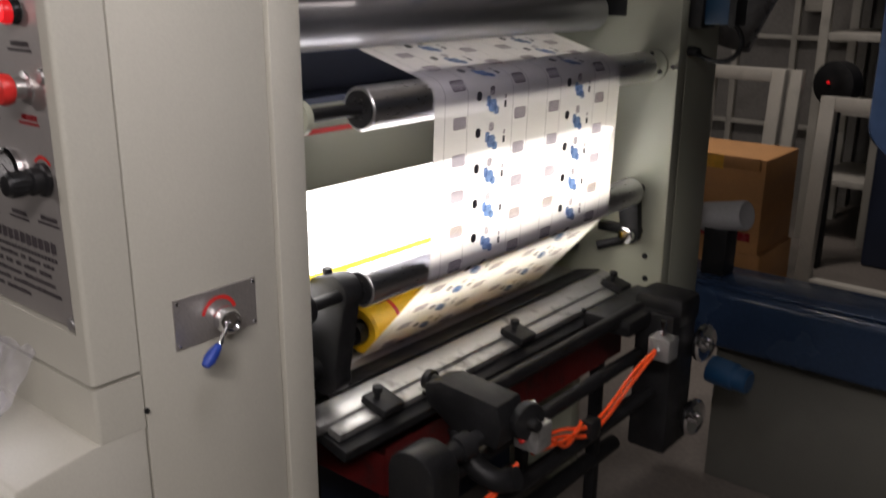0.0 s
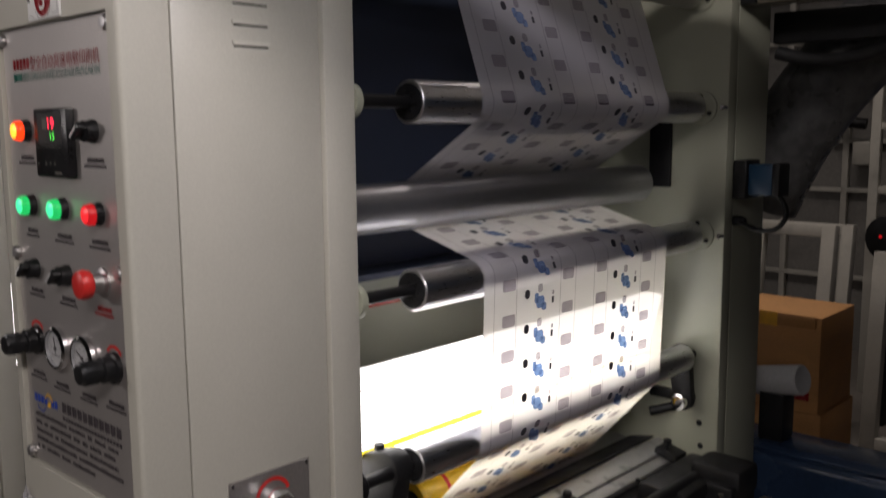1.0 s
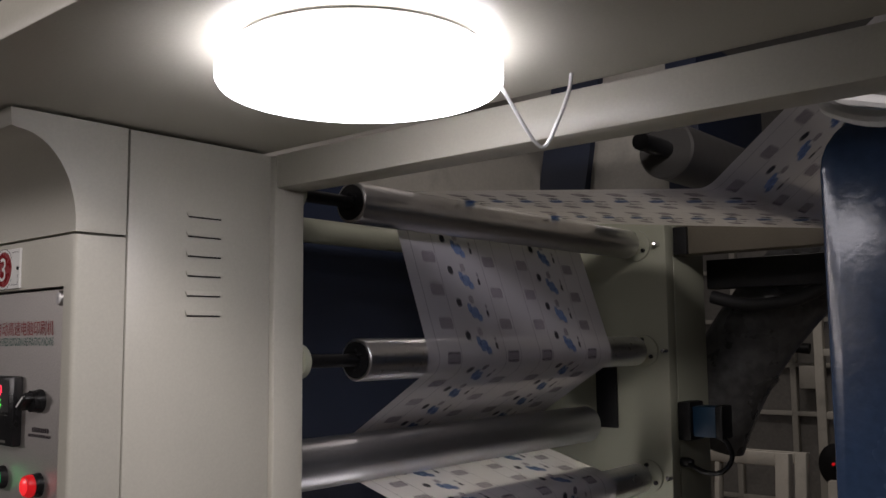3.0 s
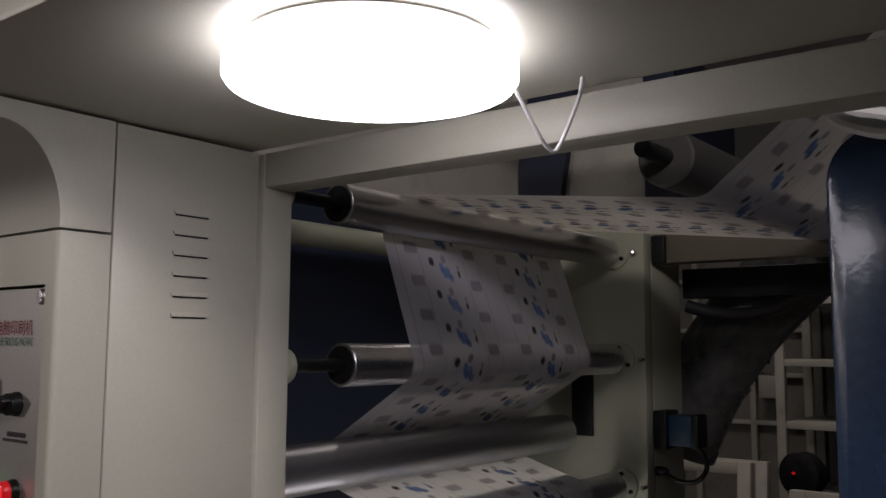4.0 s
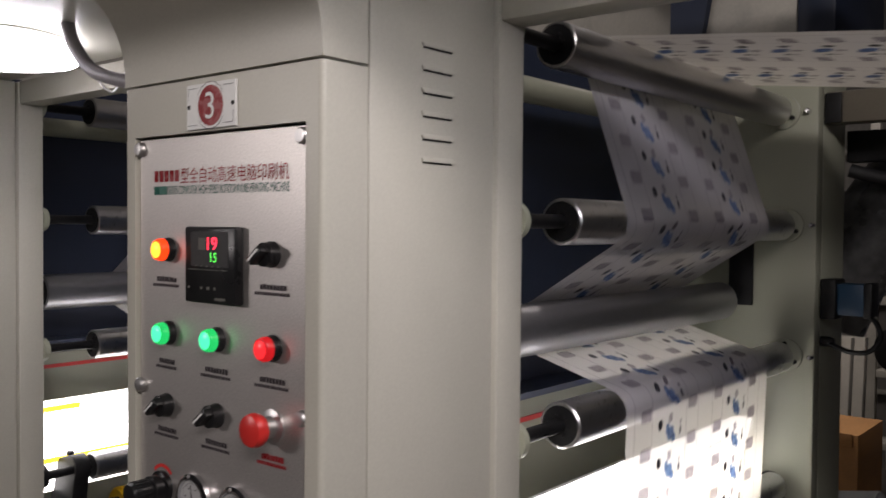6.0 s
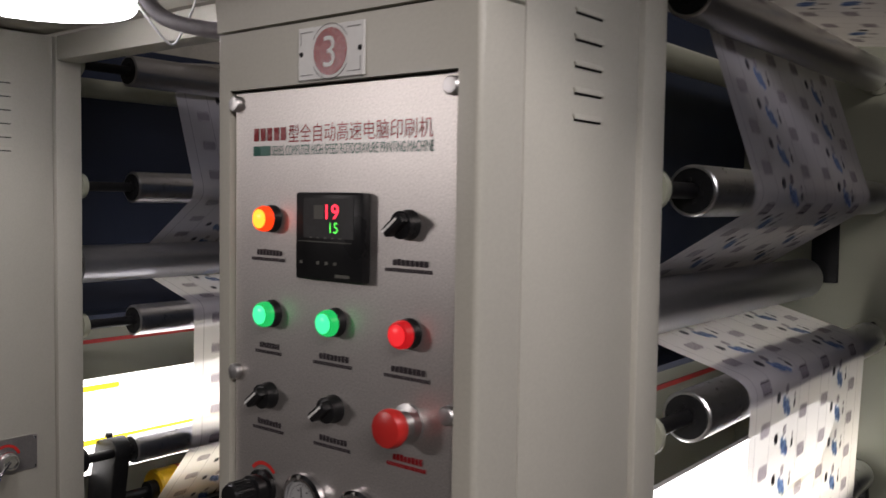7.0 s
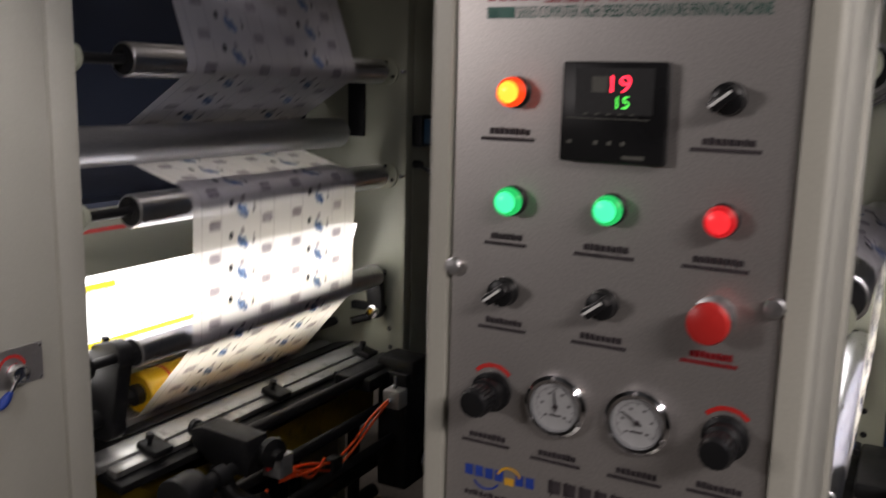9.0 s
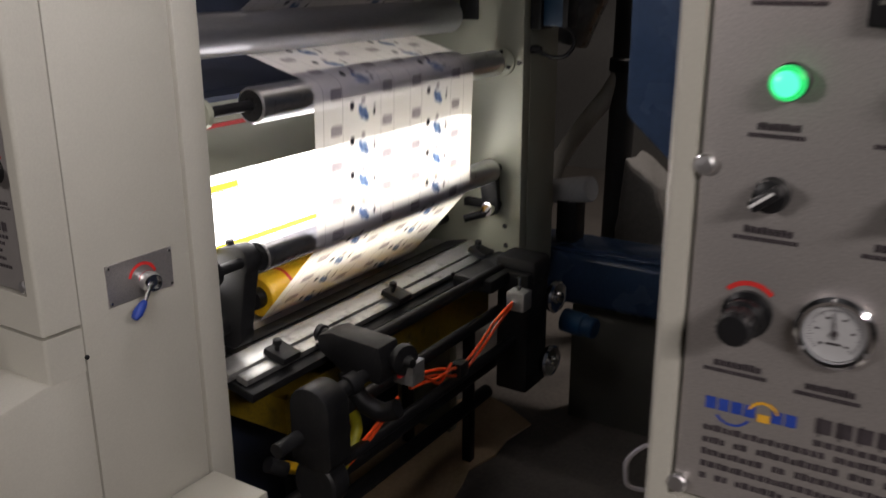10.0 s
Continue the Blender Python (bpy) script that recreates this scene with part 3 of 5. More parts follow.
    # pressure regulators and gauges
    for x in (-1.314, -1.075):
        r = part("pressure_regulator", turned([(0.0215, 0), (0.0215, 0.006), (0.0175, 0.008), (0.0175, 0.020), (0.0140, 0.022), (0.0148, 0.025), (0.0148, 0.046), (0.013, 0.050), (0.004, 0.051)], (x, PY, 1.206), (0, -1, 0), 28), PLASTIC, p, "black pressure regulator knob")
        ribs = bmesh.new()
        for i in range(18):
            a = 2 * math.pi * i / 18
            box(x + 0.0148 * math.cos(a) - 0.0009, x + 0.0148 * math.cos(a) + 0.0009, PY - 0.045, PY - 0.027, 1.206 + 0.0148 * math.sin(a) - 0.0009, 1.206 + 0.0148 * math.sin(a) + 0.0009, bm=ribs)
        part("grip_ribs", ribs, PLASTIC, r)
        part("arrow_mark", arc_mark(x, 1.2085, 0.0255, 42, 138, 0.0045, PY - 0.0008), RED, p, smooth=0)
    for x, needle in ((-1.241, 97), (-1.157, 148)):
        z = 1.205
        g = part("pressure_gauge", turned([(0.030, 0), (0.0325, 0.002), (0.0325, 0.008), (0.029, 0.011), (0.026, 0.0105), (0.0255, 0.005), (0.001, 0.005)], (x, PY, z), (0, -1, 0), 40), BRIGHT, p, "chrome pressure gauge with a white dial")
        part("dial", turned([(0.0252, 0.0053), (0.0252, 0.0062), (0.001, 0.0062)], (x, PY, z), (0, -1, 0), 36), PAPER, g)
        ticks = bmesh.new()
        for i in range(41):
            a = radians(-45 + 270 * i / 40)
            long = 0.004 if i % 5 == 0 else 0.002
            d, n = Vector((math.cos(a), 0, math.sin(a))), Vector((-math.sin(a), 0, math.cos(a)))
            q = Vector((x, PY - 0.0067, z))
            ticks.faces.new([ticks.verts.new(q + d * u + n * w) for u, w in ((0.0215, -0.0003), (0.0215 - long, -0.0003), (0.0215 - long, 0.0003), (0.0215, 0.0003))])
        for i in range(6):
            a = radians(-45 + 54 * i)
            flat_bars([(x + 0.0145 * math.cos(a) - 0.0016, x + 0.0145 * math.cos(a) + 0.0016, z + 0.0145 * math.sin(a) - 0.001, z + 0.0145 * math.sin(a) + 0.001)], PY - 0.0067, ticks)
        flat_bars([(x - 0.006, x + 0.006, z - 0.0105, z - 0.0085)], PY - 0.0067, ticks)
        part("scale_marks", ticks, INK, g, smooth=0)
        nb = prism([(x - 0.0009, z - 0.005), (x + 0.0009, z - 0.005), (x + 0.0003, z + 0.018), (x - 0.0003, z + 0.018)], "y", PY - 0.0080, PY - 0.0073)
        t2 = Matrix.Translation((x, 0, z)) @ Matrix.Rotation(radians(90 - needle), 4, "Y") @ Matrix.Translation((-x, 0, -z))
        bmesh.ops.transform(nb, matrix=t2, verts=nb.verts)
        turned([(0.0024, 0.0062), (0.0024, 0.0088), (0.001, 0.009)], (x, PY, z), (0, -1, 0), 12, nb)
        part("needle", nb, INK, g)
        for a in (95, 215, 335):
            part("rim_screw", turned([(0.0026, 0.009), (0.0022, 0.0115), (0.0008, 0.012)], (x + 0.0292 * math.cos(radians(a)), PY, z + 0.0292 * math.sin(radians(a))), (0, -1, 0), 10), STEEL, g)
    # maker's mark as plain shapes, with bars for the lines under it
    logo = [(-1.343 + 0.0118 * i, -1.343 + 0.0118 * i + 0.0095, 1.107, 1.119) for i in (0, 1, 2, 3, 5, 6)]
    mk = part("maker_mark", flat_bars(logo, PY - 0.0006), BLUEINK, p, "blue and gold maker's mark", smooth=0)
    mk["kind"] = "stuff"
    part("gold_swoosh", arc_mark(-1.291, 1.111, 0.013, 20, 160, 0.0028, PY - 0.0009, flat_bars([(-1.296, -1.285, 1.105, 1.113)], PY - 0.0009)), GOLDINK, mk, smooth=0)
    part("blue_swoosh", arc_mark(-1.318, 1.112, 0.017, 215, 330, 0.0022, PY - 0.0009), BLUEINK, mk, smooth=0)
    rows = [(-1.247 + 0.0165 * i, -1.247 + 0.0165 * i + 0.0135, 1.108, 1.1225) for i in range(11)]
    rows += [(-1.247 + 0.0165 * i + 0.003, -1.247 + 0.0165 * i + 0.0045, 1.105, 1.1245) for i in range(11)]
    part("maker_line", flat_bars(rows, PY - 0.0006), INK, p, smooth=0)["kind"] = "stuff"
    rnd = random.Random(4)
    rows = []
    for j in range(5):
        z = 1.0875 - 0.0128 * j
        x = -1.343
        end = (-1.075, -1.09, -1.085, -1.07, -1.15)[j]
        while x < end:
            w = rnd.uniform(0.004, 0.0085)
            rows.append((x, x + w * 0.82, z - 0.0032, z + rnd.uniform(0.002, 0.0036)))
            x += w
            if rnd.random() < 0.08:
                x += 0.007
    rows += [(-1.247 + 0.009 * i, -1.247 + 0.009 * i + 0.0072, 1.0955, 1.1015) for i in range(20)]
    part("small_print", flat_bars(rows, PY - 0.0006), INK, p, "rows of small dark print", smooth=0)


def number_plate(c):
    y = FY - 0.0035
    p = part("number_plate", box(-1.2485, -1.1515, y, FY - 0.0002, 1.6645, 1.7195, 0.0006, 1), WHITE, c, "white enamel plate with a red disc")
    part("disc", turned([(0.0245, 0), (0.0245, 0.0005), (0.001, 0.0005)], (-1.2000, y, 1.6920), (0, -1, 0), 40), REDINK, p)
    lettering("3", -1.2090, -1.1920, 1.6760, 1.7080, y - 0.0011, WHITE, "numeral", p)
    ring = arc_mark(-1.2000, 1.6920, 0.0285, 30, 150, 0.0008, y - 0.0005)
    arc_mark(-1.2000, 1.6920, 0.0285, 210, 330, 0.0008, y - 0.0005, ring)
    flat_bars([(-1.2445, -1.2260, 1.7140, 1.7147), (-1.2445, -1.2438, 1.7005, 1.7147), (-1.2445, -1.2260, 1.6693, 1.6700), (-1.1745, -1.1555, 1.7140, 1.7147), (-1.1745, -1.1555, 1.6693, 1.6700), (-1.1562, -1.1555, 1.6693, 1.6835)], y - 0.0005, ring)
    part("fine_lines", ring, INK, p, smooth=0)["kind"] = "stuff"
    for x in (-1.2435, -1.1565):
        part("screw", turned([(0.0028, 0), (0.002, 0.0015), (0.0007, 0.002)], (x, y, 1.6920), (0, -1, 0), 10), BLACK, p)


# ---- press frame ----
ROLLS = {"r1": (-1.035, 1.826, 0.036), "r2": (-1.022, 1.557, 0.036), "r3": (-1.020, 1.246, 0.036), "r4": (-1.028, 0.938, 0.0335), "big": (-1.160, 1.372, 0.045)}


def unit_frame():
    f = thing("press_frame", (SIDE - 0.3, 1.4, 0), "grey-green painted steel press frame with a dark dryer box", "press frame", "printing unit frames")
    XB = X0 - 0.03
    FX = -0.955
    near = part("near_side_plate", box(XB, SIDE + 0.006, 0.824, 0.882, 0.0, 1.874, 0.003), PAINT, f)
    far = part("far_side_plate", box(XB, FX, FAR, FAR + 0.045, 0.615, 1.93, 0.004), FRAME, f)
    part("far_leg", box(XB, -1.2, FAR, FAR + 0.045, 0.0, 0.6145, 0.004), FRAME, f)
    part("foot_flange", box(SIDE + 0.0065, SIDE + 0.15, 0.70, 0.826, 0.50, 0.55, 0.004), PAINT, f)
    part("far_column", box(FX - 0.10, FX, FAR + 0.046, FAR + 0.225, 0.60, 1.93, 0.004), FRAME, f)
    part("canopy_beam", box(SIDE + 0.001, SIDE + P - 0.42, 0.827, 0.884, 1.823, 1.876, 0.004), PAINT, f)
    # far beam gets a darker tan than the cabinet paint
    fb = part("far_beam", box(FX + 0.002, FX + P - 0.3, FAR + 0.05, FAR + 0.11, 1.80, 1.875, 0.004), DARKTAN, f)
    part("beam_clip", box(FX + 0.004, FX + 0.04, FAR + 0.035, FAR + 0.05, 1.80, 1.87, 0.002), BLACK, fb)
    part("back_cover", box(XB, XB + 0.012, 0.886, FAR, 0.0, 1.93), NAVY, f, "dark blue sheet cover")
    part("dryer_panel", box(-1.345, -1.33, 0.886, FAR, 1.222, 1.93), NAVY, f, "dark blue dryer box front")
    part("top_panel", box(-1.345, -1.33, 0.886, FAR, 1.9305, 2.30), RACKW, f, "pale sheet above the dryer box")
    part("red_strip", box(-1.3298, -1.326, 0.889, FAR - 0.003, 1.148, 1.158), RED, f, "red strip along the back panel")
    part("dryer_shelf", box(-1.329, -1.245, 0.886, FAR, 1.222, 1.234), NAVY, f)
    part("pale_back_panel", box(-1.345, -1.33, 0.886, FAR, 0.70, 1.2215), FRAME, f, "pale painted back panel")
    def lean(bm):
        """Leans the glowing box back at its foot."""
        for v in bm.verts:
            d = v.co.z - 0.885
            v.co.x += 0.30 * d - 0.012
            v.co.z += 0.081 * d
        return bm
    lb = part("light_box", lean(box(-1.165, -1.112, 0.886, FAR - 0.105, 0.869, 1.086, 0.001)), WHITE, f, "assumed white light box, glowing behind the film")
    part("lit_sheet", lean(box(-1.1118, -1.106, 0.889, FAR - 0.11, 0.870, 1.088)), GLOW_SHEET, lb)
    # glowing strip added on the box top to brighten the film span above
    part("lit_top", lean(box(-1.1520, -1.1125, 0.889, FAR - 0.11, 1.0865, 1.088)), GLOW_SHEET, lb)
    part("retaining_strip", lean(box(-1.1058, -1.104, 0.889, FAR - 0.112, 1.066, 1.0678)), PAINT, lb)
    part("yellow_strip", lean(box(-1.1058, -1.1035, 0.889, FAR - 0.112, 0.942, 0.955)), YELLOW_LIT, lb, "yellow-stained lower strip made to glow")
    # black plate stands for the darkness of a slot in the far plate
    part("far_slot_cover", box(-1.16, -1.10, FAR - 0.012, FAR - 0.001, 1.36, 1.55, 0.003), BLACK, f)
    # tie tube behind the top roller
    part("tie_tube", rod((-1.225, 0.886, 1.80), (-1.225, FAR, 1.80), 0.024, 20), FRAME, f)
    for n, (x, z, r) in ROLLS.items():
        part("bearing_boss", turned([(0.027, 0), (0.027, 0.012), (0.0255, 0.0135), (0.014, 0.014)], (x, 0.8822, z), (0, 1, 0), 24), FRAME if n != "r4" else BLACK, near)
        if n in ("r1", "r2", "r3"):
            fl = part("flange", turned([(0.04, 0), (0.04, 0.008), (0.036, 0.010), (0.014, 0.0105)], (x, FAR - 0.0002, z), (0, -1, 0), 24), FRAME, far)
            for a in (90, 210, 330):
                part("bolt", turned([(0.0055, 0), (0.0055, 0.005), (0.003, 0.006)], (x + 0.028 * math.cos(radians(a)), FAR - 0.0105, z + 0.028 * math.sin(radians(a))), (0, -1, 0), 8), BLACK, far)
            part("shaft_tip", turned([(0.006, 0), (0.006, 0.02), (0.004, 0.022)], (x + 0.06, FAR - 0.0005, z), (0, -1, 0), 10), BRIGHT, far)
    for x, z in ((-1.0, 0.70), (-0.995, 0.66), (-1.005, 0.76)):
        # thin black disc laid on the plate for a hole's darkness
        part("plate_hole", turned([(0.008, 0), (0.008, 0.001), (0.001, 0.001)], (x, FAR - 0.0002, z), (0, -1, 0), 12), BLACK, far)
    # lower cross tubes
    part("cross_tube", rod((-0.99, 0.886, 0.36), (-0.99, FAR, 0.36), 0.022, 16), BLACK, f)
    part("cross_tube", rod((-1.06, 0.886, 0.20), (-1.06, FAR, 0.20), 0.022, 16), BLACK, f)
    part("cross_tube", rod((-0.90, 0.90, 0.585), (-0.90, FAR, 0.585), 0.016, 16), BLACK, f)
    return f


def roller_things():
    made = []
    for n, (x, z, r) in ROLLS.items():
        y0, y1 = (0.95, 1.965) if n == "big" else (1.015, 1.978)
        o = thing("guide_roller", (x, 1.5, z), "chromed steel web guide roller on a black shaft", "roller", "guide rollers")
        prof = [(0.013, 0.0), (0.013, 0.006), (r * 0.62, 0.006), (r * 0.66, 0.0), (r * 0.93, 0.0), (r, 0.002), (r, y1 - y0 - 0.002), (r * 0.93, y1 - y0), (0.013, y1 - y0)]
        sh = part("shell", turned(prof, (x, y0, z), (0, 1, 0), 44), ROLLER if n == "r1" else DULL if n == "big" else CHROME, o)
        cap = turned([(r * 0.86, -0.0012), (r * 0.86, 0.004), (0.014, 0.004)], (x, y0, z), (0, 1, 0), 28)
        for i in range(6):
            a = radians(60 * i)
            turned([(0.0035, 0), (0.0035, 0.003), (0.002, 0.0035)], (x + r * 0.42 * math.cos(a), y0 - 0.0012, z + r * 0.42 * math.sin(a)), (0, -1, 0), 8, cap)
        part("bearing_cap", cap, BLACK, sh)
        part("shaft", rod((x, 0.887, z), (x, FAR - 0.002, z), 0.011, 16), BLACK, o)
        made.append((o, sh, r, -1 if n in ("big", "r1") else 1))
    # top guide roller, the shade on it put into darkened steel
    x, z, r = -0.47, 1.842, 0.040
    o = thing("guide_roller", (x, 1.5, z), "overhead web guide roller, its steel darkened for shade", "roller", "guide rollers")
    sh = part("shell", rod((x, 1.06, z), (x, 1.99, z), r, 36, bevel=0.003), SHADED_STEEL, o)
    part("shaft", rod((x, 0.99, z), (x, 2.13, z), 0.012, 16), BLACK, o)
    made.append((o, sh, r, 1))
    # yellow impression roller
    x, z = -1.215, 0.755
    o = thing("impression_roller", (x, 1.55, z), "yellow rubber impression roller with a red stripe", "roller", "impression rollers")
    sh = part("barrel", turned([(0.024, 0.004), (0.036, 0.0), (0.047, 0.0), (0.052, 0.006), (0.052, 0.60), (0.047, 0.606), (0.02, 0.606)], (x, 1.195, z), (0, 1, 0), 44), YELLOW, o)
    part("stripe", rod((x, 1.262, z), (x, 1.272, z), 0.0524, 44), RED, sh, "red stripe")
    part("hub", turned([(0.024, 0), (0.026, 0.004), (0.026, 0.03), (0.012, 0.03)], (x, 1.205, z), (0, -1, 0), 24), BLACK, o)
    part("shaft", rod((x, 0.92, z), (x, FAR - 0.002, z), 0.014, 16), BLACK, o)
    made.append((o, sh, 0.052, 1))
    # engraved cylinder below it
    x, z = -1.215, 0.626
    o = thing("gravure_cylinder", (x, 1.55, z), "dark inked gravure cylinder below the impression roller", "cylinder", "gravure cylinders")
    sh = part("barrel", rod((x, 1.10, z), (x, 1.98, z), 0.075, 44, bevel=0.006), STEEL, o)
    part("shaft", rod((x, 0.887, z), (x, FAR - 0.002, z), 0.02, 16), BLACK, o)
    made.append((o, sh, 0.075, -1))
    return made


# ---- film path: tangent lines and arcs round the rollers ----
BELT = [(-1.215, 0.755, 0.0528, 1), (-1.028, 0.938, 0.0343, 1), (-1.020, 1.246, 0.0368, 1), (-1.160, 1.372, 0.0458, -1), (-1.022, 1.557, 0.0368, 1),
        (-1.035, 1.826, 0.0368, -1), (-0.47, 1.842, 0.0408, 1), (-0.02, 2.23, 0.05, 1), (-1.382, 2.23, 0.03, 1), (-1.382, 0.69, 0.03, 1)]


def belt_path():
    """Points (x, z, tangent angle, length so far) along the closed film path."""
    n = len(BELT)
    ends = []
    for i in range(n):
        (x0, z0, r0, s0), (x1, z1, r1, s1) = BELT[i], BELT[(i + 1) % n]
        d = math.hypot(x1 - x0, z1 - z0)
        base = math.atan2(z1 - z0, x1 - x0)
        a = base - math.asin((s1 * r1 - s0 * r0) / d)
        # direction of travel a: each centre lies at distance s*r to the left of the line
        nx, nz = -math.sin(a), math.cos(a)
        ends.append(((x0 - s0 * r0 * nx, z0 - s0 * r0 * nz), (x1 - s1 * r1 * nx, z1 - s1 * r1 * nz), a))
    pts, length = [], 0.0
    for i in range(n):
        p, q, a = ends[i]
        k = max(2, int(math.hypot(q[0] - p[0], q[1] - p[1]) / 0.02))
        for j in range(k):
            pts.append((p[0] + (q[0] - p[0]) * j / k, p[1] + (q[1] - p[1]) * j / k, a))
        cx, cz, r, s = BELT[(i + 1) % n]
        a2 = ends[(i + 1) % n][2]
        sweep = (a2 - a) * s
        while sweep < -0.2:
            sweep += 2 * math.pi
        while sweep > 2 * math.pi - 0.2:
            sweep -= 2 * math.pi
        k = max(2, int(abs(sweep) / 0.17))
        for j in range(k):
            b = a + s * sweep * j / k
            pts.append((cx + s * r * math.sin(b), cz - s * r * math.cos(b), b))
    out = []
    for i, (x, z, a) in enumerate(pts):
        out.append((x, z, a, length))
        x2, z2, _ = pts[(i + 1) % len(pts)]
        length += math.hypot(x2 - x, z2 - z)
    return out, length


PATH_PTS, LOOP = belt_path()
PATH_S = np.array([p[3] for p in PATH_PTS] + [LOOP])
PATH_X = np.array([p[0] for p in PATH_PTS] + [PATH_PTS[0][0]])
PATH_Z = np.array([p[1] for p in PATH_PTS] + [PATH_PTS[0][1]])
PATH_A = np.unwrap(np.array([p[2] for p in PATH_PTS] + [PATH_PTS[0][2]]))
WEB0, WEB1 = 1.160, 1.800
# print across the film: (from, to) in y
DOTS, BARS, BLUES = (1.285, 1.588), (1.366, 1.669), (1.327, 1.631)
BLOCKS, LINES = (1.230, 1.415, 1.534, 1.714), (1.188, 1.252, 1.390, 1.441, 1.508, 1.557, 1.690, 1.752)


def slab(bm, s0, s1, y0, y1, mat, h=0.0007, cut=0.0):
    vs = []
    for zz in (-h, h):
        vs.append([bm.verts.new((s, y, zz)) for s, y in ((s0 + cut, y0), (s1 - cut, y0), (s1, y0 + cut), (s1, y1 - cut), (s1 - cut, y1), (s0 + cut, y1), (s0, y1 - cut), (s0, y0 + cut))] if cut else
                  [bm.verts.new((s, y, zz)) for s, y in ((s0, y0), (s1, y0), (s1, y1), (s0, y1))])
    n = len(vs[0])
    fs = [bm.faces.new(vs[0][::-1]), bm.faces.new(vs[1])]
    fs += [bm.faces.new((vs[0][i], vs[0][(i + 1) % n], vs[1][(i + 1) % n], vs[1][i])) for i in range(n)]
    for f in fs:
        f.material_index = mat


def print_meshes():
    mid = (WEB0 + WEB1) / 2
    a = bmesh.new()
    for y in DOTS:
        slab(a, 0.002, 0.019, y - 0.007 - mid, y + 0.007 - mid, 0, cut=0.004)
    for y in BLUES:
        slab(a, -0.021, 0.002, y - 0.013 - mid, y + 0.011 - mid, 1, cut=0.005)
        slab(a, -0.027, -0.012, y + 0.004 - mid, y + 0.018 - mid, 1, 0.0005, cut=0.003)
        slab(a, -0.010, 0.009, y - 0.019 - mid, y - 0.008 - mid, 1, 0.0006, cut=0.002)
        slab(a, 0.010, 0.026, y - 0.009 - mid, y + 0.004 - mid, 2, 0.0006, cut=0.003)
    for y in BARS:
        slab(a, -0.017, -0.004, y - 0.003 - mid, y + 0.003 - mid, 0, cut=0.001)
        slab(a, 0.000, 0.008, y - 0.0025 - mid, y + 0.0025 - mid, 2, cut=0.001)
    b = bmesh.new()
    for y in BLOCKS:
        slab(b, -0.011, 0.011, y - 0.018 - mid, y + 0.018 - mid, 2, cut=0.003)
    meshes = []
    for n, bm in (("print_mark", a), ("grey_block", b)):
        me = bpy.data.meshes.new(n)
        bm.to_mesh(me)
        bm.free()
        for m in (FILM_BLACK, FILM_BLUE, FILM_GREY):
            me.materials.append(m)
        meshes.append(me)
    return meshes


def sheet_along(y0, y1, lift=0.0):
    bm = bmesh.new()
    ring = []
    for x, z, a, s in PATH_PTS:
        dx, dz = -math.sin(a) * lift, math.cos(a) * lift
        ring.append((bm.verts.new((x + dx, y0, z + dz)), bm.verts.new((x + dx, y1, z + dz))))
    for p, q in zip(ring, ring[1:] + ring[:1]):
        bm.faces.new((p[0], q[0], q[1], p[1]))
    return bm


WEBS = []           # (keyed print row, place on the loop, speed, shift)
MARK_ME, BLOCK_ME = print_meshes()


def film_web(k, pitch, phase, rate):
    w = thing("film_web", (-1.0 + k * P, (WEB0 + WEB1) / 2, 0.9), "milky film web with blue, black and grey print over rollers", "film web", "running webs")
    bm = sheet_along(WEB0, WEB1)
    bmesh.ops.translate(bm, verts=bm.verts, vec=(k * P, 0, 0))
    part("film", bm, FILM, w, smooth=60)
    for y in LINES:
        for lift in (0.0006, -0.0006):
            bm = sheet_along(y - 0.0007, y + 0.0007, lift)
            bmesh.ops.translate(bm, verts=bm.verts, vec=(k * P, 0, 0))
            part("printed_line", bm, FILM_GREY, w, smooth=60)
    n = round(LOOP / pitch)
    step = LOOP / n
    for i in range(n):
        for name, me, off in (("print_mark", MARK_ME, 0.0), ("grey_block", BLOCK_ME, 0.52 * step)):
            ob = new(name, me)
            ob.parent = w
            ob["kind"] = "stuff"
            WEBS.append((ob, phase + i * step + off, rate * step))
    return w


# ---- canopy light ----
def canopy_lamp():
    c, top = (-0.556, 0.572), 1.8765
    o = thing("ceiling_light", (c[0], c[1], top), "round white opal canopy light, switched on", "ceiling light", "canopy lights")
    part("base", turned([(0.11, 0), (0.125, 0.002), (0.125, 0.0125)], (c[0], c[1], top), (0, 0, -1), 48), WHITE, o)
    part("diffuser", turned([(0.128, 0.0125), (0.140, 0.0127), (0.142, 0.015), (0.142, 0.034), (0.139, 0.0385), (0.12, 0.040), (0.01, 0.0402)], (c[0], c[1], top), (0, 0, -1), 72), LAMPGLOW, o)
    part("cord", pipe([(-0.468, 0.668, 1.862), (-0.464, 0.688, 1.842), (-0.459, 0.718, 1.808), (-0.456, 0.735, 1.793), (-0.452, 0.745, 1.794), (-0.446, 0.758, 1.820), (-0.440, 0.772, 1.855), (-0.438, 0.776, 1.8765)], 0.0022, 8), CABLE, o, "thin white lamp cord")
    return o


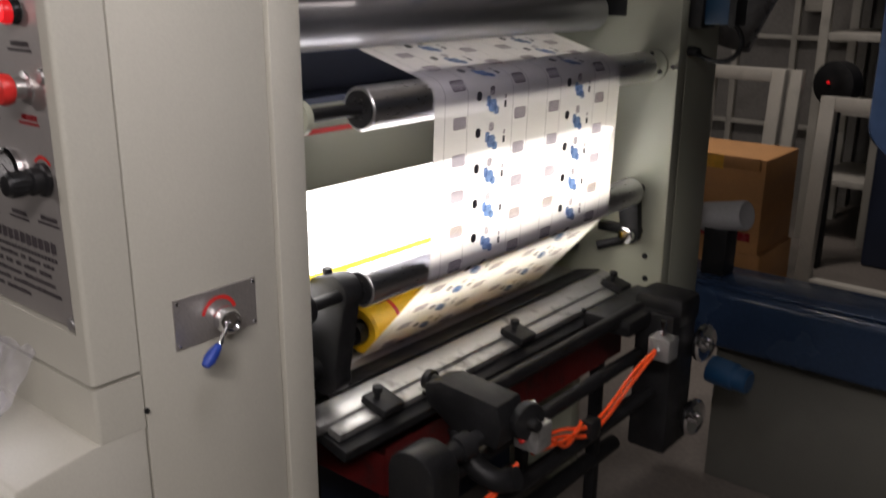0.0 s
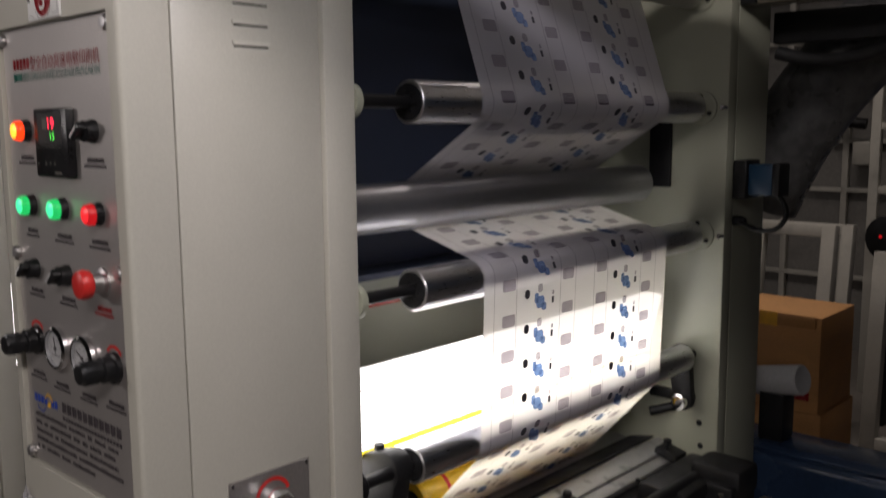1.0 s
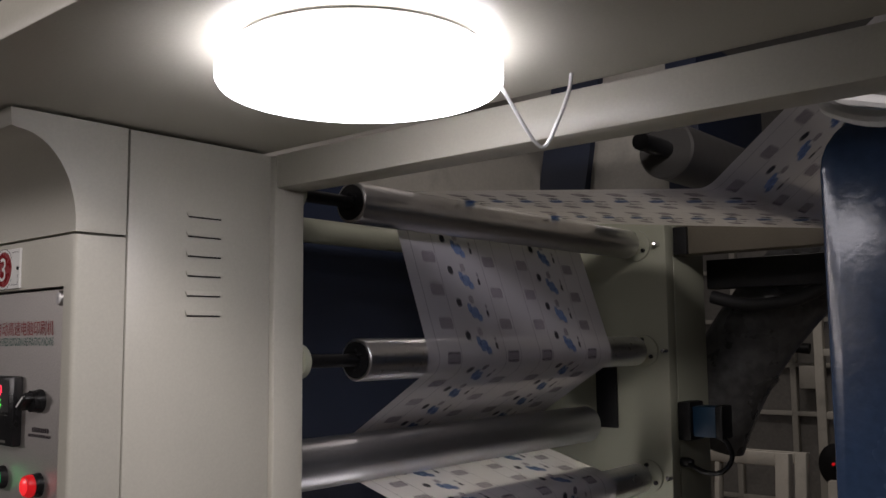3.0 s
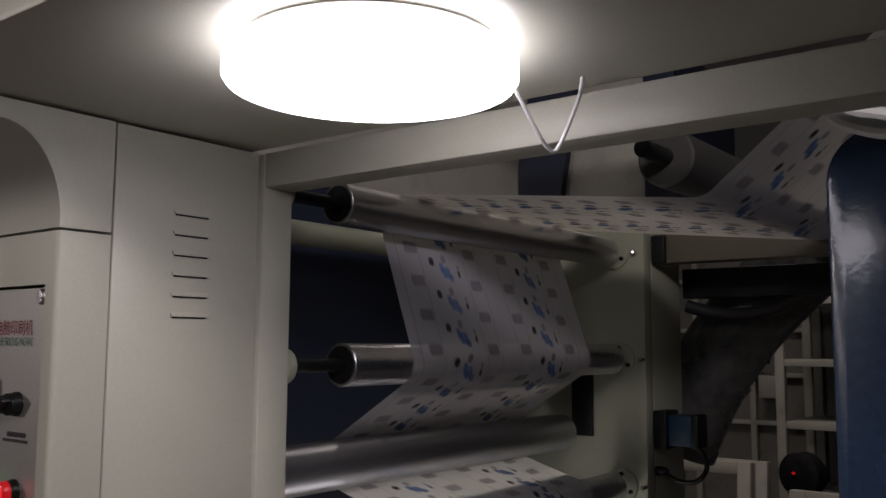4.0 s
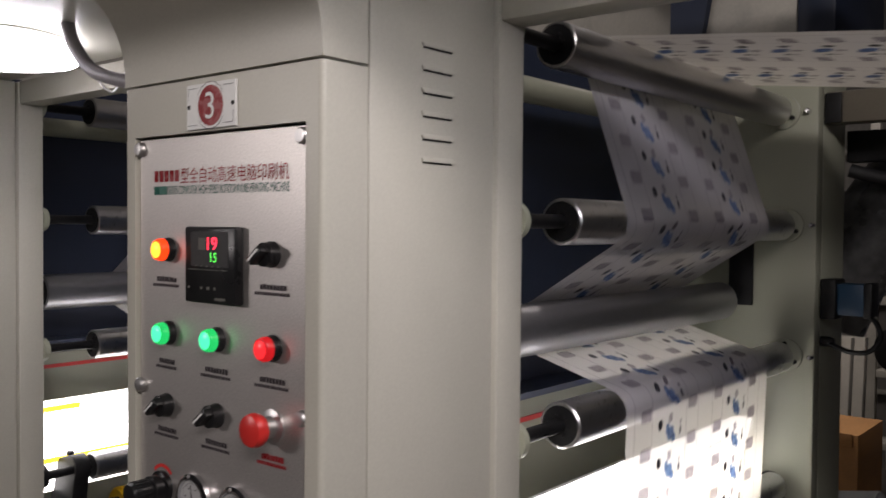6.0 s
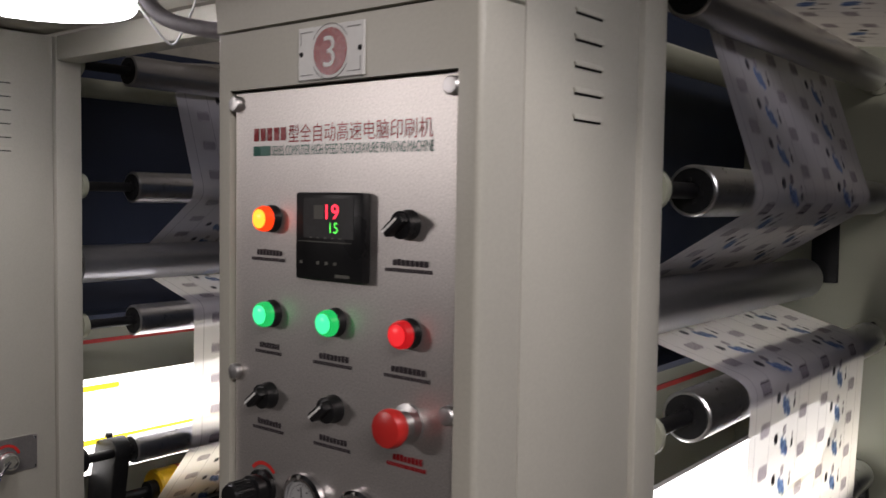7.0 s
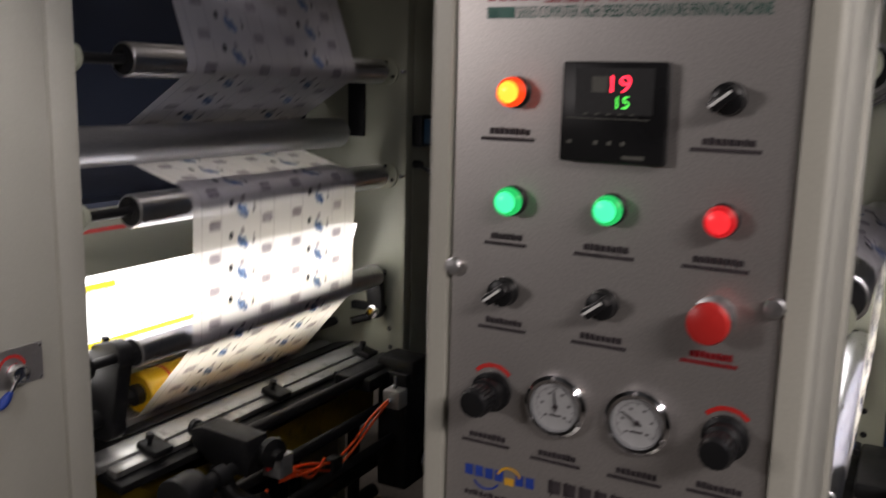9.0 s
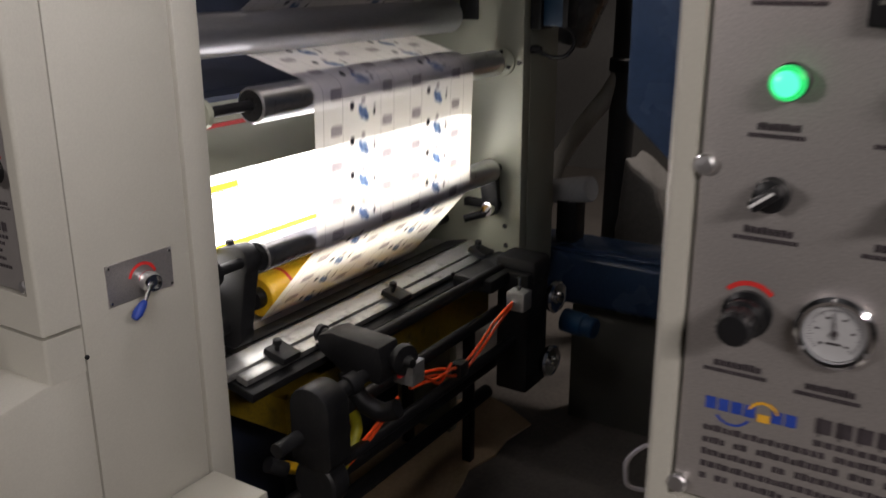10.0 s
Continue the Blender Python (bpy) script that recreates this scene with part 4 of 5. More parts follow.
# ---- lower mechanism of a bay ----
def blade_rail():
    o = thing("doctor_blade_rail", (-1.05, 1.45, 0.66), "aluminium doctor blade rail with black clamps", "blade rail", "doctor blade rails")
    tilt = Matrix.Rotation(radians(14), 4, "Y")
    part("rail", box(-1.085, -1.035, 0.93, 1.985, 0.688, 0.708, 0.002, turn=tilt), ALU, o)
    part("front_rail", box(-1.035, -1.005, 0.95, 1.985, 0.676, 0.692, 0.002, turn=tilt), ALU, o)
    part("rail_bed", box(-1.06, -0.985, 0.945, 2.0, 0.650, 0.672, 0.002, turn=tilt), BLACK, o)
    part("blade", box(-1.155, -1.085, 1.06, 1.97, 0.708, 0.712, turn=Matrix.Rotation(radians(-12), 4, "Y")), BLACK, o)
    for y in (1.07, 1.50, 1.93):
        c = part("clamp", box(-1.045, -0.985, y - 0.028, y + 0.028, 0.694, 0.712, 0.003, turn=tilt), BLACK, o)
        part("clamp_screw", turned([(0.006, 0), (0.006, 0.014), (0.010, 0.016), (0.010, 0.026), (0.007, 0.028)], (-1.02, y - 0.01, 0.712), (0.1, 0, 1), 14), BLACK, c)
    for y in (1.17, 1.75):
        part("bolt", turned([(0.005, 0), (0.005, 0.006), (0.003, 0.007)], (-1.0, y, 0.686), (0.2, 0, 1), 10), BLACK, o)
    return o


def roller_bracket():
    o = thing("roller_bracket", (-1.055, 0.985, 0.75), "black cast bracket that carries the lower guide roller", "bracket", "roller brackets")
    out = []
    for cx, cz, r, a0, a1 in ((-1.028, 0.938, 0.034, -40, 90), (-1.085, 0.925, 0.03, 90, 190), (-1.10, 0.775, 0.03, 170, 270), (-1.06, 0.775, 0.034, 270, 380)):
        for i in range(8):
            a = radians(a0 + (a1 - a0) * i / 7)
            out.append((cx + r * math.cos(a), cz + r * math.sin(a)))
    part("casting", prism(out, "y", 0.965, 1.005, bevel=0.004), BLACK, o)
    part("screw", turned([(0.005, 0), (0.005, 0.012), (0.009, 0.013), (0.009, 0.022)], (-1.06, 0.985, 0.952), (0, 0, 1), 14), BLACK, o)
    part("pivot", turned([(0.02, 0), (0.02, 0.06), (0.012, 0.062)], (-1.075, 0.915, 0.79), (0, 1, 0), 20), BLACK, o)
    part("spindle", rod((-1.075, 0.888, 0.79), (-1.075, 0.966, 0.79), 0.016, 16), STEEL, o)
    return o


def far_arm():
    o = thing("tension_lever", (-1.02, 2.03, 0.80), "black swing arm with a steel pivot for the lower roller", "lever", "tension levers")
    out = []
    for cx, cz, r, a0, a1 in ((-1.028, 0.938, 0.03, 0, 180), (-1.015, 0.825, 0.026, 180, 360)):
        for i in range(9):
            a = radians(a0 + (a1 - a0) * i / 8)
            out.append((cx + r * math.cos(a), cz + r * math.sin(a)))
    part("arm", prism(out, "y", 1.982, 2.004, bevel=0.003), BLACK, o)
    part("pivot", turned([(0.02, 0), (0.02, 0.02), (0.014, 0.022), (0.005, 0.022)], (-1.015, 1.982, 0.825), (0, -1, 0), 20), BRIGHT, o)
    part("pivot_pin", rod((-1.015, 2.0, 0.825), (-1.015, FAR, 0.825), 0.014, 14), BLACK, o)
    part("link", box(-1.12, -1.01, 2.005, 2.028, 0.813, 0.838, 0.003), BLACK, o)
    part("knob", turned([(0.006, 0), (0.006, 0.02), (0.010, 0.022), (0.010, 0.03)], (-1.028, 1.985, 0.938), (0.9, -0.4, 0.2), 12), BLACK, o)
    part("cylinder", rod((-1.11, 1.99, 0.775), (-1.06, 2.03, 0.79), 0.012, 14), BLACK, o)
    return o


def ink_pan(ink, label):
    o = thing("ink_pan", (-1.15, 1.55, 0.40), label, "ink pan", "ink pans")
    part("floor_plate", box(-1.30, -1.02, 1.08, 1.98, 0.50, 0.506), ink, o)
    part("front_wall", box(-1.02, -1.015, 1.08, 1.98, 0.50, 0.60), ink, o)
    part("back_wall", box(-1.305, -1.30, 1.08, 1.98, 0.50, 0.60), ink, o)
    part("end_wall", box(-1.30, -1.02, 1.075, 1.08, 0.50, 0.585), ink, o)
    part("end_wall", box(-1.30, -1.02, 1.98, 1.985, 0.50, 0.585), ink, o)
    for x in (-1.29, -1.06):
        for y in (1.10, 1.90):
            part("leg", box(x, x + 0.03, y, y + 0.03, 0.0, 0.4995, 0.003), BLACK, o)
    if ink is STAINED:
        part("drip", pipe([(-1.012, 1.12, 0.60), (-1.005, 1.13, 0.52), (-1.008, 1.14, 0.44), (-1.0, 1.15, 0.38)], 0.006, 8), YELLOW, o)
    return o


def blade_drive():
    o = thing("blade_drive", (-0.85, 1.3, 0), "black blade pressing gear with air blocks and orange tubes", "blade drive", "blade drives")
    # front arm
    part("arm", prism([(-0.965, 0.700), (-0.965, 0.735), (-0.93, 0.748), (-0.80, 0.740), (-0.79, 0.70), (-0.80, 0.655), (-0.90, 0.66)], "y", 1.13, 1.20, bevel=0.004), BLACK, o)
    part("arm_pin", turned([(0.014, 0), (0.014, 0.02), (0.020, 0.022), (0.020, 0.034), (0.012, 0.036)], (-0.955, 1.165, 0.722), (-1, 0, 0.05), 18), BLACK, o)
    part("hand_wheel", turned([(0.012, 0), (0.034, 0.006), (0.036, 0.014), (0.034, 0.024), (0.014, 0.03), (0.010, 0.045), (0.004, 0.046)], (-0.79, 1.19, 0.70), (1, -0.25, 0), 26), BLACK, o)
    part("curved_guard", pipe([(-0.90, 1.15, 0.66), (-0.87, 1.15, 0.60), (-0.82, 1.16, 0.575), (-0.78, 1.17, 0.59)], 0.022, 12), BLACK, o)
    for y in (1.205, 1.715):
        b = part("air_block", box(-0.80, -0.748, y - 0.024, y + 0.024, 0.642, 0.694, 0.004), ALU, o, "square aluminium air block")
        part("fitting", turned([(0.007, 0), (0.007, 0.01), (0.0045, 0.012), (0.0045, 0.022), (0.0065, 0.023), (0.0065, 0.034)], (-0.775, y, 0.694), (-0.1, 0.1, 1), 12), BRIGHT, b)
        part("fitting", turned([(0.006, 0), (0.006, 0.012), (0.004, 0.014)], (-0.775, y - 0.024, 0.668), (0, -1, 0), 10), RED if y < 1.5 else BRIGHT, b)
    # rocker post with rounded head
    post = []
    for i in range(13):
        a = radians(180 * i / 12)
        post.append((-0.855 + 0.052 * math.cos(a), 0.655 + 0.046 * math.sin(a)))
    post += [(-0.907, 0.535), (-0.895, 0.52), (-0.815, 0.52), (-0.803, 0.535)]
    part("rocker_head", prism(post, "y", 0.965, 1.035, bevel=0.006), BLACK, o)
    part("rocker_post", box(-0.882, -0.828, 0.972, 1.028, 0.0, 0.53, 0.004), BLACK, o)
    part("stub", turned([(0.018, 0), (0.018, 0.05), (0.024, 0.052), (0.024, 0.08), (0.015, 0.082), (0.015, 0.14)], (-0.855, 1.03, 0.655), (0.15, 1, 0.12), 18), BLACK, o)
    part("ring_clamp", turned([(0.05, 0), (0.055, 0.006), (0.055, 0.05), (0.05, 0.056)], (-0.855, 0.97, 0.48), (0, 1, 0), 24), BLACK, o)
    # far bracket with two hand wheels
    part("bracket", box(-0.90, -0.80, 1.82, 1.95, 0.34, 0.70, 0.01), BLACK, o)
    part("bracket_head", box(-0.92, -0.79, 1.84, 1.95, 0.66, 0.735, 0.02), BLACK, o)
    part("slide_block", box(-0.985, -0.86, 1.72, 1.98, 0.66, 0.70, 0.01), BLACK, o)
    for z, y in ((0.60, 1.955), (0.41, 1.93)):
        w = part("chrome_wheel", turned([(0.014, 0.0), (0.014, 0.014), (0.036, 0.016), (0.043, 0.012), (0.047, 0.018), (0.047, 0.026), (0.042, 0.032), (0.034, 0.027), (0.016, 0.027), (0.013, 0.042), (0.005, 0.043)], (-0.80, y, z), (1, -0.12, 0), 36), BRIGHT, o, "chromed hand wheel")
        part("wheel_handle", turned([(0.004, 0), (0.007, 0.006), (0.008, 0.02), (0.005, 0.03)], (-0.775, y - 0.028, z + 0.022), (1, -0.12, 0), 12), BRIGHT, w)
    part("motor", turned([(0.026, 0), (0.036, 0.004), (0.036, 0.07), (0.031, 0.075), (0.031, 0.105), (0.026, 0.11)], (-0.80, 2.06, 0.49), (1, -0.1, -0.05), 28), SKYBLUE, o, "small blue motor")
    part("blade_bar", rod((-0.90, 1.17, 0.70), (-0.90, 1.84, 0.695), 0.016, 16), BLACK, o)
    part("lower_bar", rod((-0.845, 1.03, 0.50), (-0.845, 1.82, 0.50), 0.014, 16), BLACK, o)
    # air tubes
    for d, e in ((0.0, 0.0), (0.014, -0.02)):
        part("air_tube", pipe([(-0.775, 1.68, 0.672 + e * 0.3), (-0.79, 1.62, 0.640 + e), (-0.80, 1.53, 0.585 + e), (-0.80, 1.45, 0.572 + e), (-0.805, 1.36, 0.60 - d), (-0.80, 1.28, 0.62 - d), (-0.79, 1.23, 0.625 - d)], 0.0042, 8), TUBE, o, "orange air tube")
        part("air_tube", pipe([(-0.80, 1.42, 0.58 + d), (-0.79, 1.35, 0.588 - d), (-0.785, 1.28, 0.605 + d), (-0.79, 1.23, 0.61 + d)], 0.0042, 8), TUBE, o, "orange air tube")
        part("air_tube", pipe([(-0.80, 1.20, 0.60), (-0.83, 1.15, 0.54 - d), (-0.87, 1.10, 0.47 - d), (-0.93, 1.05, 0.40 - d)], 0.0042, 8), TUBE, o, "orange air tube")
    part("tube_clip", box(-0.815, -0.785, 1.44, 1.48, 0.545, 0.585, 0.006), PLASTIC, o)
    return o


def ink_tray_low():
    o = thing("yellow_hose", (-0.97, 1.3, 0.0), "yellow-stained ink hose on the floor tubes", "hose", "ink hoses")
    part("hose", pipe([(-1.02, 1.02, 0.45), (-0.99, 1.10, 0.40), (-0.93, 1.13, 0.33), (-0.88, 1.10, 0.22), (-0.87, 1.13, 0.1), (-0.88, 1.2, 0.014)], 0.014, 12), YELLOW, o)
    part("stained_hose", pipe([(-0.90, 1.16, 0.56), (-0.865, 1.13, 0.53), (-0.87, 1.09, 0.47), (-0.912, 1.10, 0.396), (-0.93, 1.12, 0.30), (-0.95, 1.2, 0.1), (-0.96, 1.25, 0.014)], 0.013, 12), LIME, o, "yellow-green stained hose")
    part("ferrule", rod((-1.024, 1.012, 0.455), (-1.008, 1.05, 0.428), 0.018, 14), BLACK, o)
    return o


# ---- gear fixed behind the bay ----
def register_sensor():
    o = thing("register_sensor", (-0.93, 2.1, 1.34), "black register sensor with a blue face and a looped cable", "sensor", "register sensors")
    y = FAR + 0.06
    b = part("housing", box(-0.953, -0.918, y - 0.03, y + 0.05, 1.335, 1.43, 0.004), BLACK, o)
    part("blue_body", box(-0.918, -0.858, y - 0.02, y + 0.04, 1.345, 1.42, 0.004), DEEPBLUE, o, "blue sensor body")
    part("lens_rim", box(-0.859, -0.840, y - 0.022, y + 0.042, 1.342, 1.423, 0.004), BLACK, o)
    part("cable", pipe([(-0.86, y, 1.345), (-0.835, y - 0.01, 1.335), (-0.82, y - 0.02, 1.30), (-0.84, y - 0.03, 1.268), (-0.88, y - 0.03, 1.262), (-0.92, y - 0.02, 1.272), (-0.950, y - 0.01, 1.28)], 0.006, 10), BLACK, o)
    part("plug", turned([(0.012, 0), (0.012, 0.02), (0.008, 0.03)], (-0.9545, y - 0.01, 1.28), (1, 0, 0), 14), BLACK, o)
    return o


def duct():
    o = thing("exhaust_duct", (-0.85, 2.5, 1.3), "grey plastic-wrapped exhaust duct rising at a slant", "duct", "exhaust ducts")
    part("tube", pipe([(-1.06, 2.45, 1.30), (-0.98, 2.46, 1.48), (-0.86, 2.48, 1.66), (-0.68, 2.50, 1.84), (-0.45, 2.52, 2.0)], 0.115, 22), DUCT, o)
    for i, (x, z) in enumerate(((-0.95, 1.53), (-0.83, 1.70), (-0.66, 1.86))):
        part("band", pipe([(x - 0.012, 2.47, z - 0.014), (x + 0.012, 2.475, z + 0.014)], 0.118, 22, steps=2), DUCT, o)
    part("hose", pipe([(-0.955, 2.30, 1.70), (-0.85, 2.31, 1.675), (-0.72, 2.31, 1.69), (-0.62, 2.31, 1.75), (-0.58, 2.31, 1.82), (-0.57, 2.31, 1.95)], 0.018, 12), RUBBER, o, "black rubber hose")
    # black box put in for the dark cavity under the far beam
    part("dark_box", box(-0.96, -0.55, 2.28, 2.33, 1.72, 1.80, 0.004), BLACK, o)
    return o


def dryer_hood(k):
    """The blue hood stands on the side of the next unit."""
    o = thing("dryer_hood", (-1.57 + k * P, 1.6, 1.2), "glossy blue dryer blower hood with rounded corners", "dryer hood", "dryer hoods")
    x0, x1, z0, z1 = -1.622 + k * P, -1.427 + k * P, 1.205, 1.835
    out = []
    for cx, cz, a0, r in ((x0 + 0.06, z1 - 0.06, 90, 0.06), (x0 + 0.03, z0 + 0.10, 180, 0.03), (x0 + 0.11, z0 + 0.03, 225, 0.03)):
        for i in range(7):
            a = radians(a0 + (90 if a0 == 90 else 45) * i / 6)
            out.append((cx + r * math.cos(a), cz + r * math.sin(a)))
    out += [(x1, z0), (x1, z1)]
    part("shell", prism(out, "y", 1.00, 1.95, bevel=0.006), BLUE, o)
    part("top_ring", turned([(0.07, 0), (0.08, 0.004), (0.08, 0.012), (0.065, 0.014)], (x0 + 0.11, 1.4, z1), (0, 0, 1), 28), PAINT, o)
    part("cable", pipe([(x0 + 0.07, 1.03, z1 + 0.012), (x0 + 0.02, 1.0, z1 + 0.02), (x0 + 0.03, 0.97, z1 + 0.0), (x0 + 0.09, 0.96, z1 - 0.02), (x0 + 0.17, 0.99, z1 + 0.012)], 0.009, 10), CABLE, o)
    return o


def blue_arm(k):
    o = thing("rewind_arm", (-1.9 + k * P, 2.4, 0), "blue painted steel arm on a grey-green base", "machine arm", "blue arms")
    part("arm", box(-2.47 + k * P, -1.50 + k * P, 2.29, 2.52, 0.445, 0.618, 0.02, 3), BLUE, o)
    part("arm_lid", box(-2.455 + k * P, -1.52 + k * P, 2.315, 2.50, 0.6185, 0.628, 0.003), BLUE, o)
    part("base", box(-2.29 + k * P, -1.45 + k * P, 2.36, 2.50, 0.0, 0.4495, 0.01), OLIVE, o)
    return o




# ---- things in the hall behind ----
def carton(x0, x1, y0, y1, z0, z1, open_top=False):
    o = thing("carton", ((x0 + x1) / 2, (y0 + y1) / 2, z0), "open-topped brown cardboard carton" if open_top else "closed brown cardboard carton under another", "carton", "cartons")
    part("body", box(x0, x1, y0, y1, z0, z1, 0.003), CARD, o)
    if open_top:
        part("flap", box(x0 + 0.02, x1 - 0.02, y0 - 0.012, y0 - 0.002, z1 - 0.045, z1 + 0.004, 0.001), CARD, o)
        part("tape", box((x0 + x1) / 2 - 0.04, (x0 + x1) / 2 + 0.03, y0 - 0.0135, y0 - 0.0122, z1 - 0.05, z1 + 0.005), GOLDINK, o, "yellow tape")
    else:
        part("top_flap", box(x0 + 0.004, x1 - 0.004, y0 + 0.004, y1 - 0.004, z1 + 0.0002, z1 + 0.004), CARD, o)
    part("print_mark", flat_bars([(x0 + 0.06, x0 + 0.17, z0 + 0.05, z0 + 0.07), (x0 + 0.06, x0 + 0.13, z0 + 0.085, z0 + 0.10), (x0 + 0.24, x0 + 0.36, z0 + 0.05, z0 + 0.085)], y0 - 0.002), REDINK, o, smooth=0)
    return o


def white_frame(x0, x1, y, z1, lean, w=0.07, mid=True):
    o = thing("window_frame", ((x0 + x1) / 2, y, 0), "white steel frame leaning in the hall", "frame", "leaning frames")
    t = Matrix.Translation(((x0 + x1) / 2, y, 0)) @ Matrix.Rotation(radians(lean), 4, "X") @ Matrix.Translation((-(x0 + x1) / 2, -y, 0))
    bars = [("stile", x0, x0 + w, 0.0, z1), ("stile", x1 - w, x1, 0.0, z1), ("rail", x0 + w, x1 - w, z1 - w, z1), ("rail", x0 + w, x1 - w, 0.05, 0.05 + w)]
    if mid:
        bars.append(("rail", x0 + w, x1 - w, z1 * 0.45, z1 * 0.45 + w * 0.7))
    for n, a, b, c, d in bars:
        bm = box(a, b, y - 0.03, y + 0.03, c, d, 0.004)
        bmesh.ops.transform(bm, matrix=t, verts=bm.verts)
        part(n, bm, RACKW, o)
    return o


def hall_things():
    carton(-1.59, -1.195, 3.42, 3.78, 0.0, 0.385)
    carton(-1.60, -1.205, 3.41, 3.77, 0.3895, 0.775, True)
    white_frame(-1.88, -1.44, 4.10, 1.055, -6, 0.062)
    white_frame(-1.93, -1.44, 4.34, 1.035, -6, 0.055)
    white_frame(-1.262, -0.66, 4.12, 0.95, -4, 0.065, False)
    # pale lattice against the wall
    g = thing("steel_lattice", (-2.2, 6.1, 0), "pale painted steel lattice door against the wall", "lattice")
    for x in (-2.85, -2.45, -2.06, -1.70):
        part("upright", box(x - 0.02, x + 0.02, 6.07, 6.12, 0, 2.35, 0.004), RACKW, g)
    for z in (0.5, 1.08, 1.40, 1.70, 2.05, 2.33):
        part("rail", box(-2.82, -1.68, 6.07, 6.11, z - 0.015, z + 0.015, 0.004), RACKW, g)
    part("backing", box(-2.95, -1.62, 6.125, 6.17, 0.0, 2.4), MOTTLED_GREY, g, "pale sheet backing")
    part("latch_box", box(-1.99, -1.87, 5.98, 6.055, 1.25, 1.40, 0.01), RACKW, g)
    part("tap_body", turned([(0.05, 0), (0.06, 0.02), (0.06, 0.06), (0.03, 0.08)], (-2.12, 6.055, 1.66), (0, -1, 0), 20), RACKW, g)
    part("hanging_tool", pipe([(-2.10, 5.95, 1.70), (-2.06, 5.94, 1.60), (-2.01, 5.94, 1.53), (-1.90, 5.95, 1.51)], 0.035, 12), BLACK, g)
    # shelf rack
    r = thing("shelf_rack", (-1.2, 5.4, 0), "grey steel shelf rack with empty shelves", "shelf rack")
    for x in (-1.60, -1.26):
        for y in (5.2, 5.75):
            part("post", box(x - 0.025, x + 0.025, y - 0.025, y + 0.025, 0, 2.25, 0.003), RACKW, r)
    for z in (0.35, 0.75, 1.15, 1.5, 1.85, 2.2):
        part("shelf", box(-1.575, -1.285, 5.18, 5.77, z - 0.02, z + 0.02, 0.003), RACKW, r)
    # dark machine
    m = thing("slitting_machine", (-0.55, 4.9, 0), "dark blue-black machine standing by the rack", "machine")
    part("lower_body", box(-1.17, 0.35, 4.85, 5.4, 0.0, 1.35, 0.02), NAVY, m)
    part("upper_body", box(-1.02, 0.35, 4.9, 5.35, 1.3515, 1.73, 0.02), BLACK, m)
    part("left_drum", rod((-1.10, 4.88, 1.60), (-1.10, 5.3, 1.60), 0.085, 24, bevel=0.01), BLACK, m)
    part("chrome_strip", box(-1.15, 0.3, 4.835, 4.8485, 1.30, 1.312), BRIGHT, m)
    part("dial", turned([(0.06, 0), (0.06, 0.01), (0.01, 0.012)], (-0.86, 4.8985, 1.63), (0, -1, 0), 24), STEEL, m)
    # portal beam and window strip in the back wall
    b = thing("portal_beam", (-0.8, 5.9, 0), "cream painted portal beam on a steel post", "beam")
    part("beam", box(-1.62, 2.2, 5.85, 5.98, 1.95, 2.05, 0.004), PAINT, b)
    part("post", box(2.05, 2.2, 5.85, 5.98, 0, 1.949, 0.004), PAINT, b)
    part("post", box(-1.42, -1.32, 5.86, 5.97, 0, 1.949, 0.004), RACKW, b)
    w = tagged(new("window_1"), "dusty pale hall window", "window", kind="structure")
    w.location = (-0.3, 6.19, 1.9)
    part("pane", box(-1.40, -0.95, 6.17, 6.185, 1.70, 1.92), PAPER, w)
    part("pane", box(-0.89, 0.0, 6.17, 6.185, 1.70, 1.92), PAPER, w)
    part("window_frame", box(-0.945, -0.895, 6.16, 6.187, 1.68, 1.94), RACKW, w)
    # red-lit fan drum by the rack
    f = thing("fan_drum", (-1.35, 4.6, 0), "dark round fan on a post with a small red lamp", "fan")
    part("drum", turned([(0.07, 0), (0.11, 0.02), (0.11, 0.1), (0.07, 0.12)], (-1.36, 4.6, 0.955), (0.3, 1, 0), 24), BLACK, f)
    part("post", box(-1.38, -1.32, 4.64, 4.70, 0, 0.9, 0.004), BLACK, f)
    part("red_lamp", turned([(0.007, 0), (0.007, 0.01), (0.003, 0.012)], (-1.37, 4.6, 0.965), (0, -1, 0), 14), LED_RED, f)


def overhead_duct():
    o = thing("overhead_duct", (-1.9, 2.6, 2.2), "pale grey sheet metal duct above the press", "duct")
    part("body", box(-2.6, -1.625, 2.45, 2.95, 2.03, 2.5, 0.01), RACKW, o)
    part("dark_flange", prism([(-1.621, 2.03), (-1.44, 2.03), (-1.36, 2.5), (-1.541, 2.5)], "y", 2.44, 3.0), NAVY, o, "dark blue flange")
    part("outlet", box(-1.435, -1.15, 2.47, 2.95, 2.03, 2.5, 0.01), RACKW, o)
    part("end_flange", box(-1.146, -1.04, 2.45, 2.97, 2.03, 2.5, 0.01), NAVY, o, "dark blue flange")
    part("hanger", rod((-2.0, 2.7, 2.49), (-2.0, 2.7, 4.2), 0.012, 10), BLACK, o)
    part("hanger", rod((-1.3, 2.7, 2.49), (-1.3, 2.7, 4.2), 0.012, 10), BLACK, o)
    return o


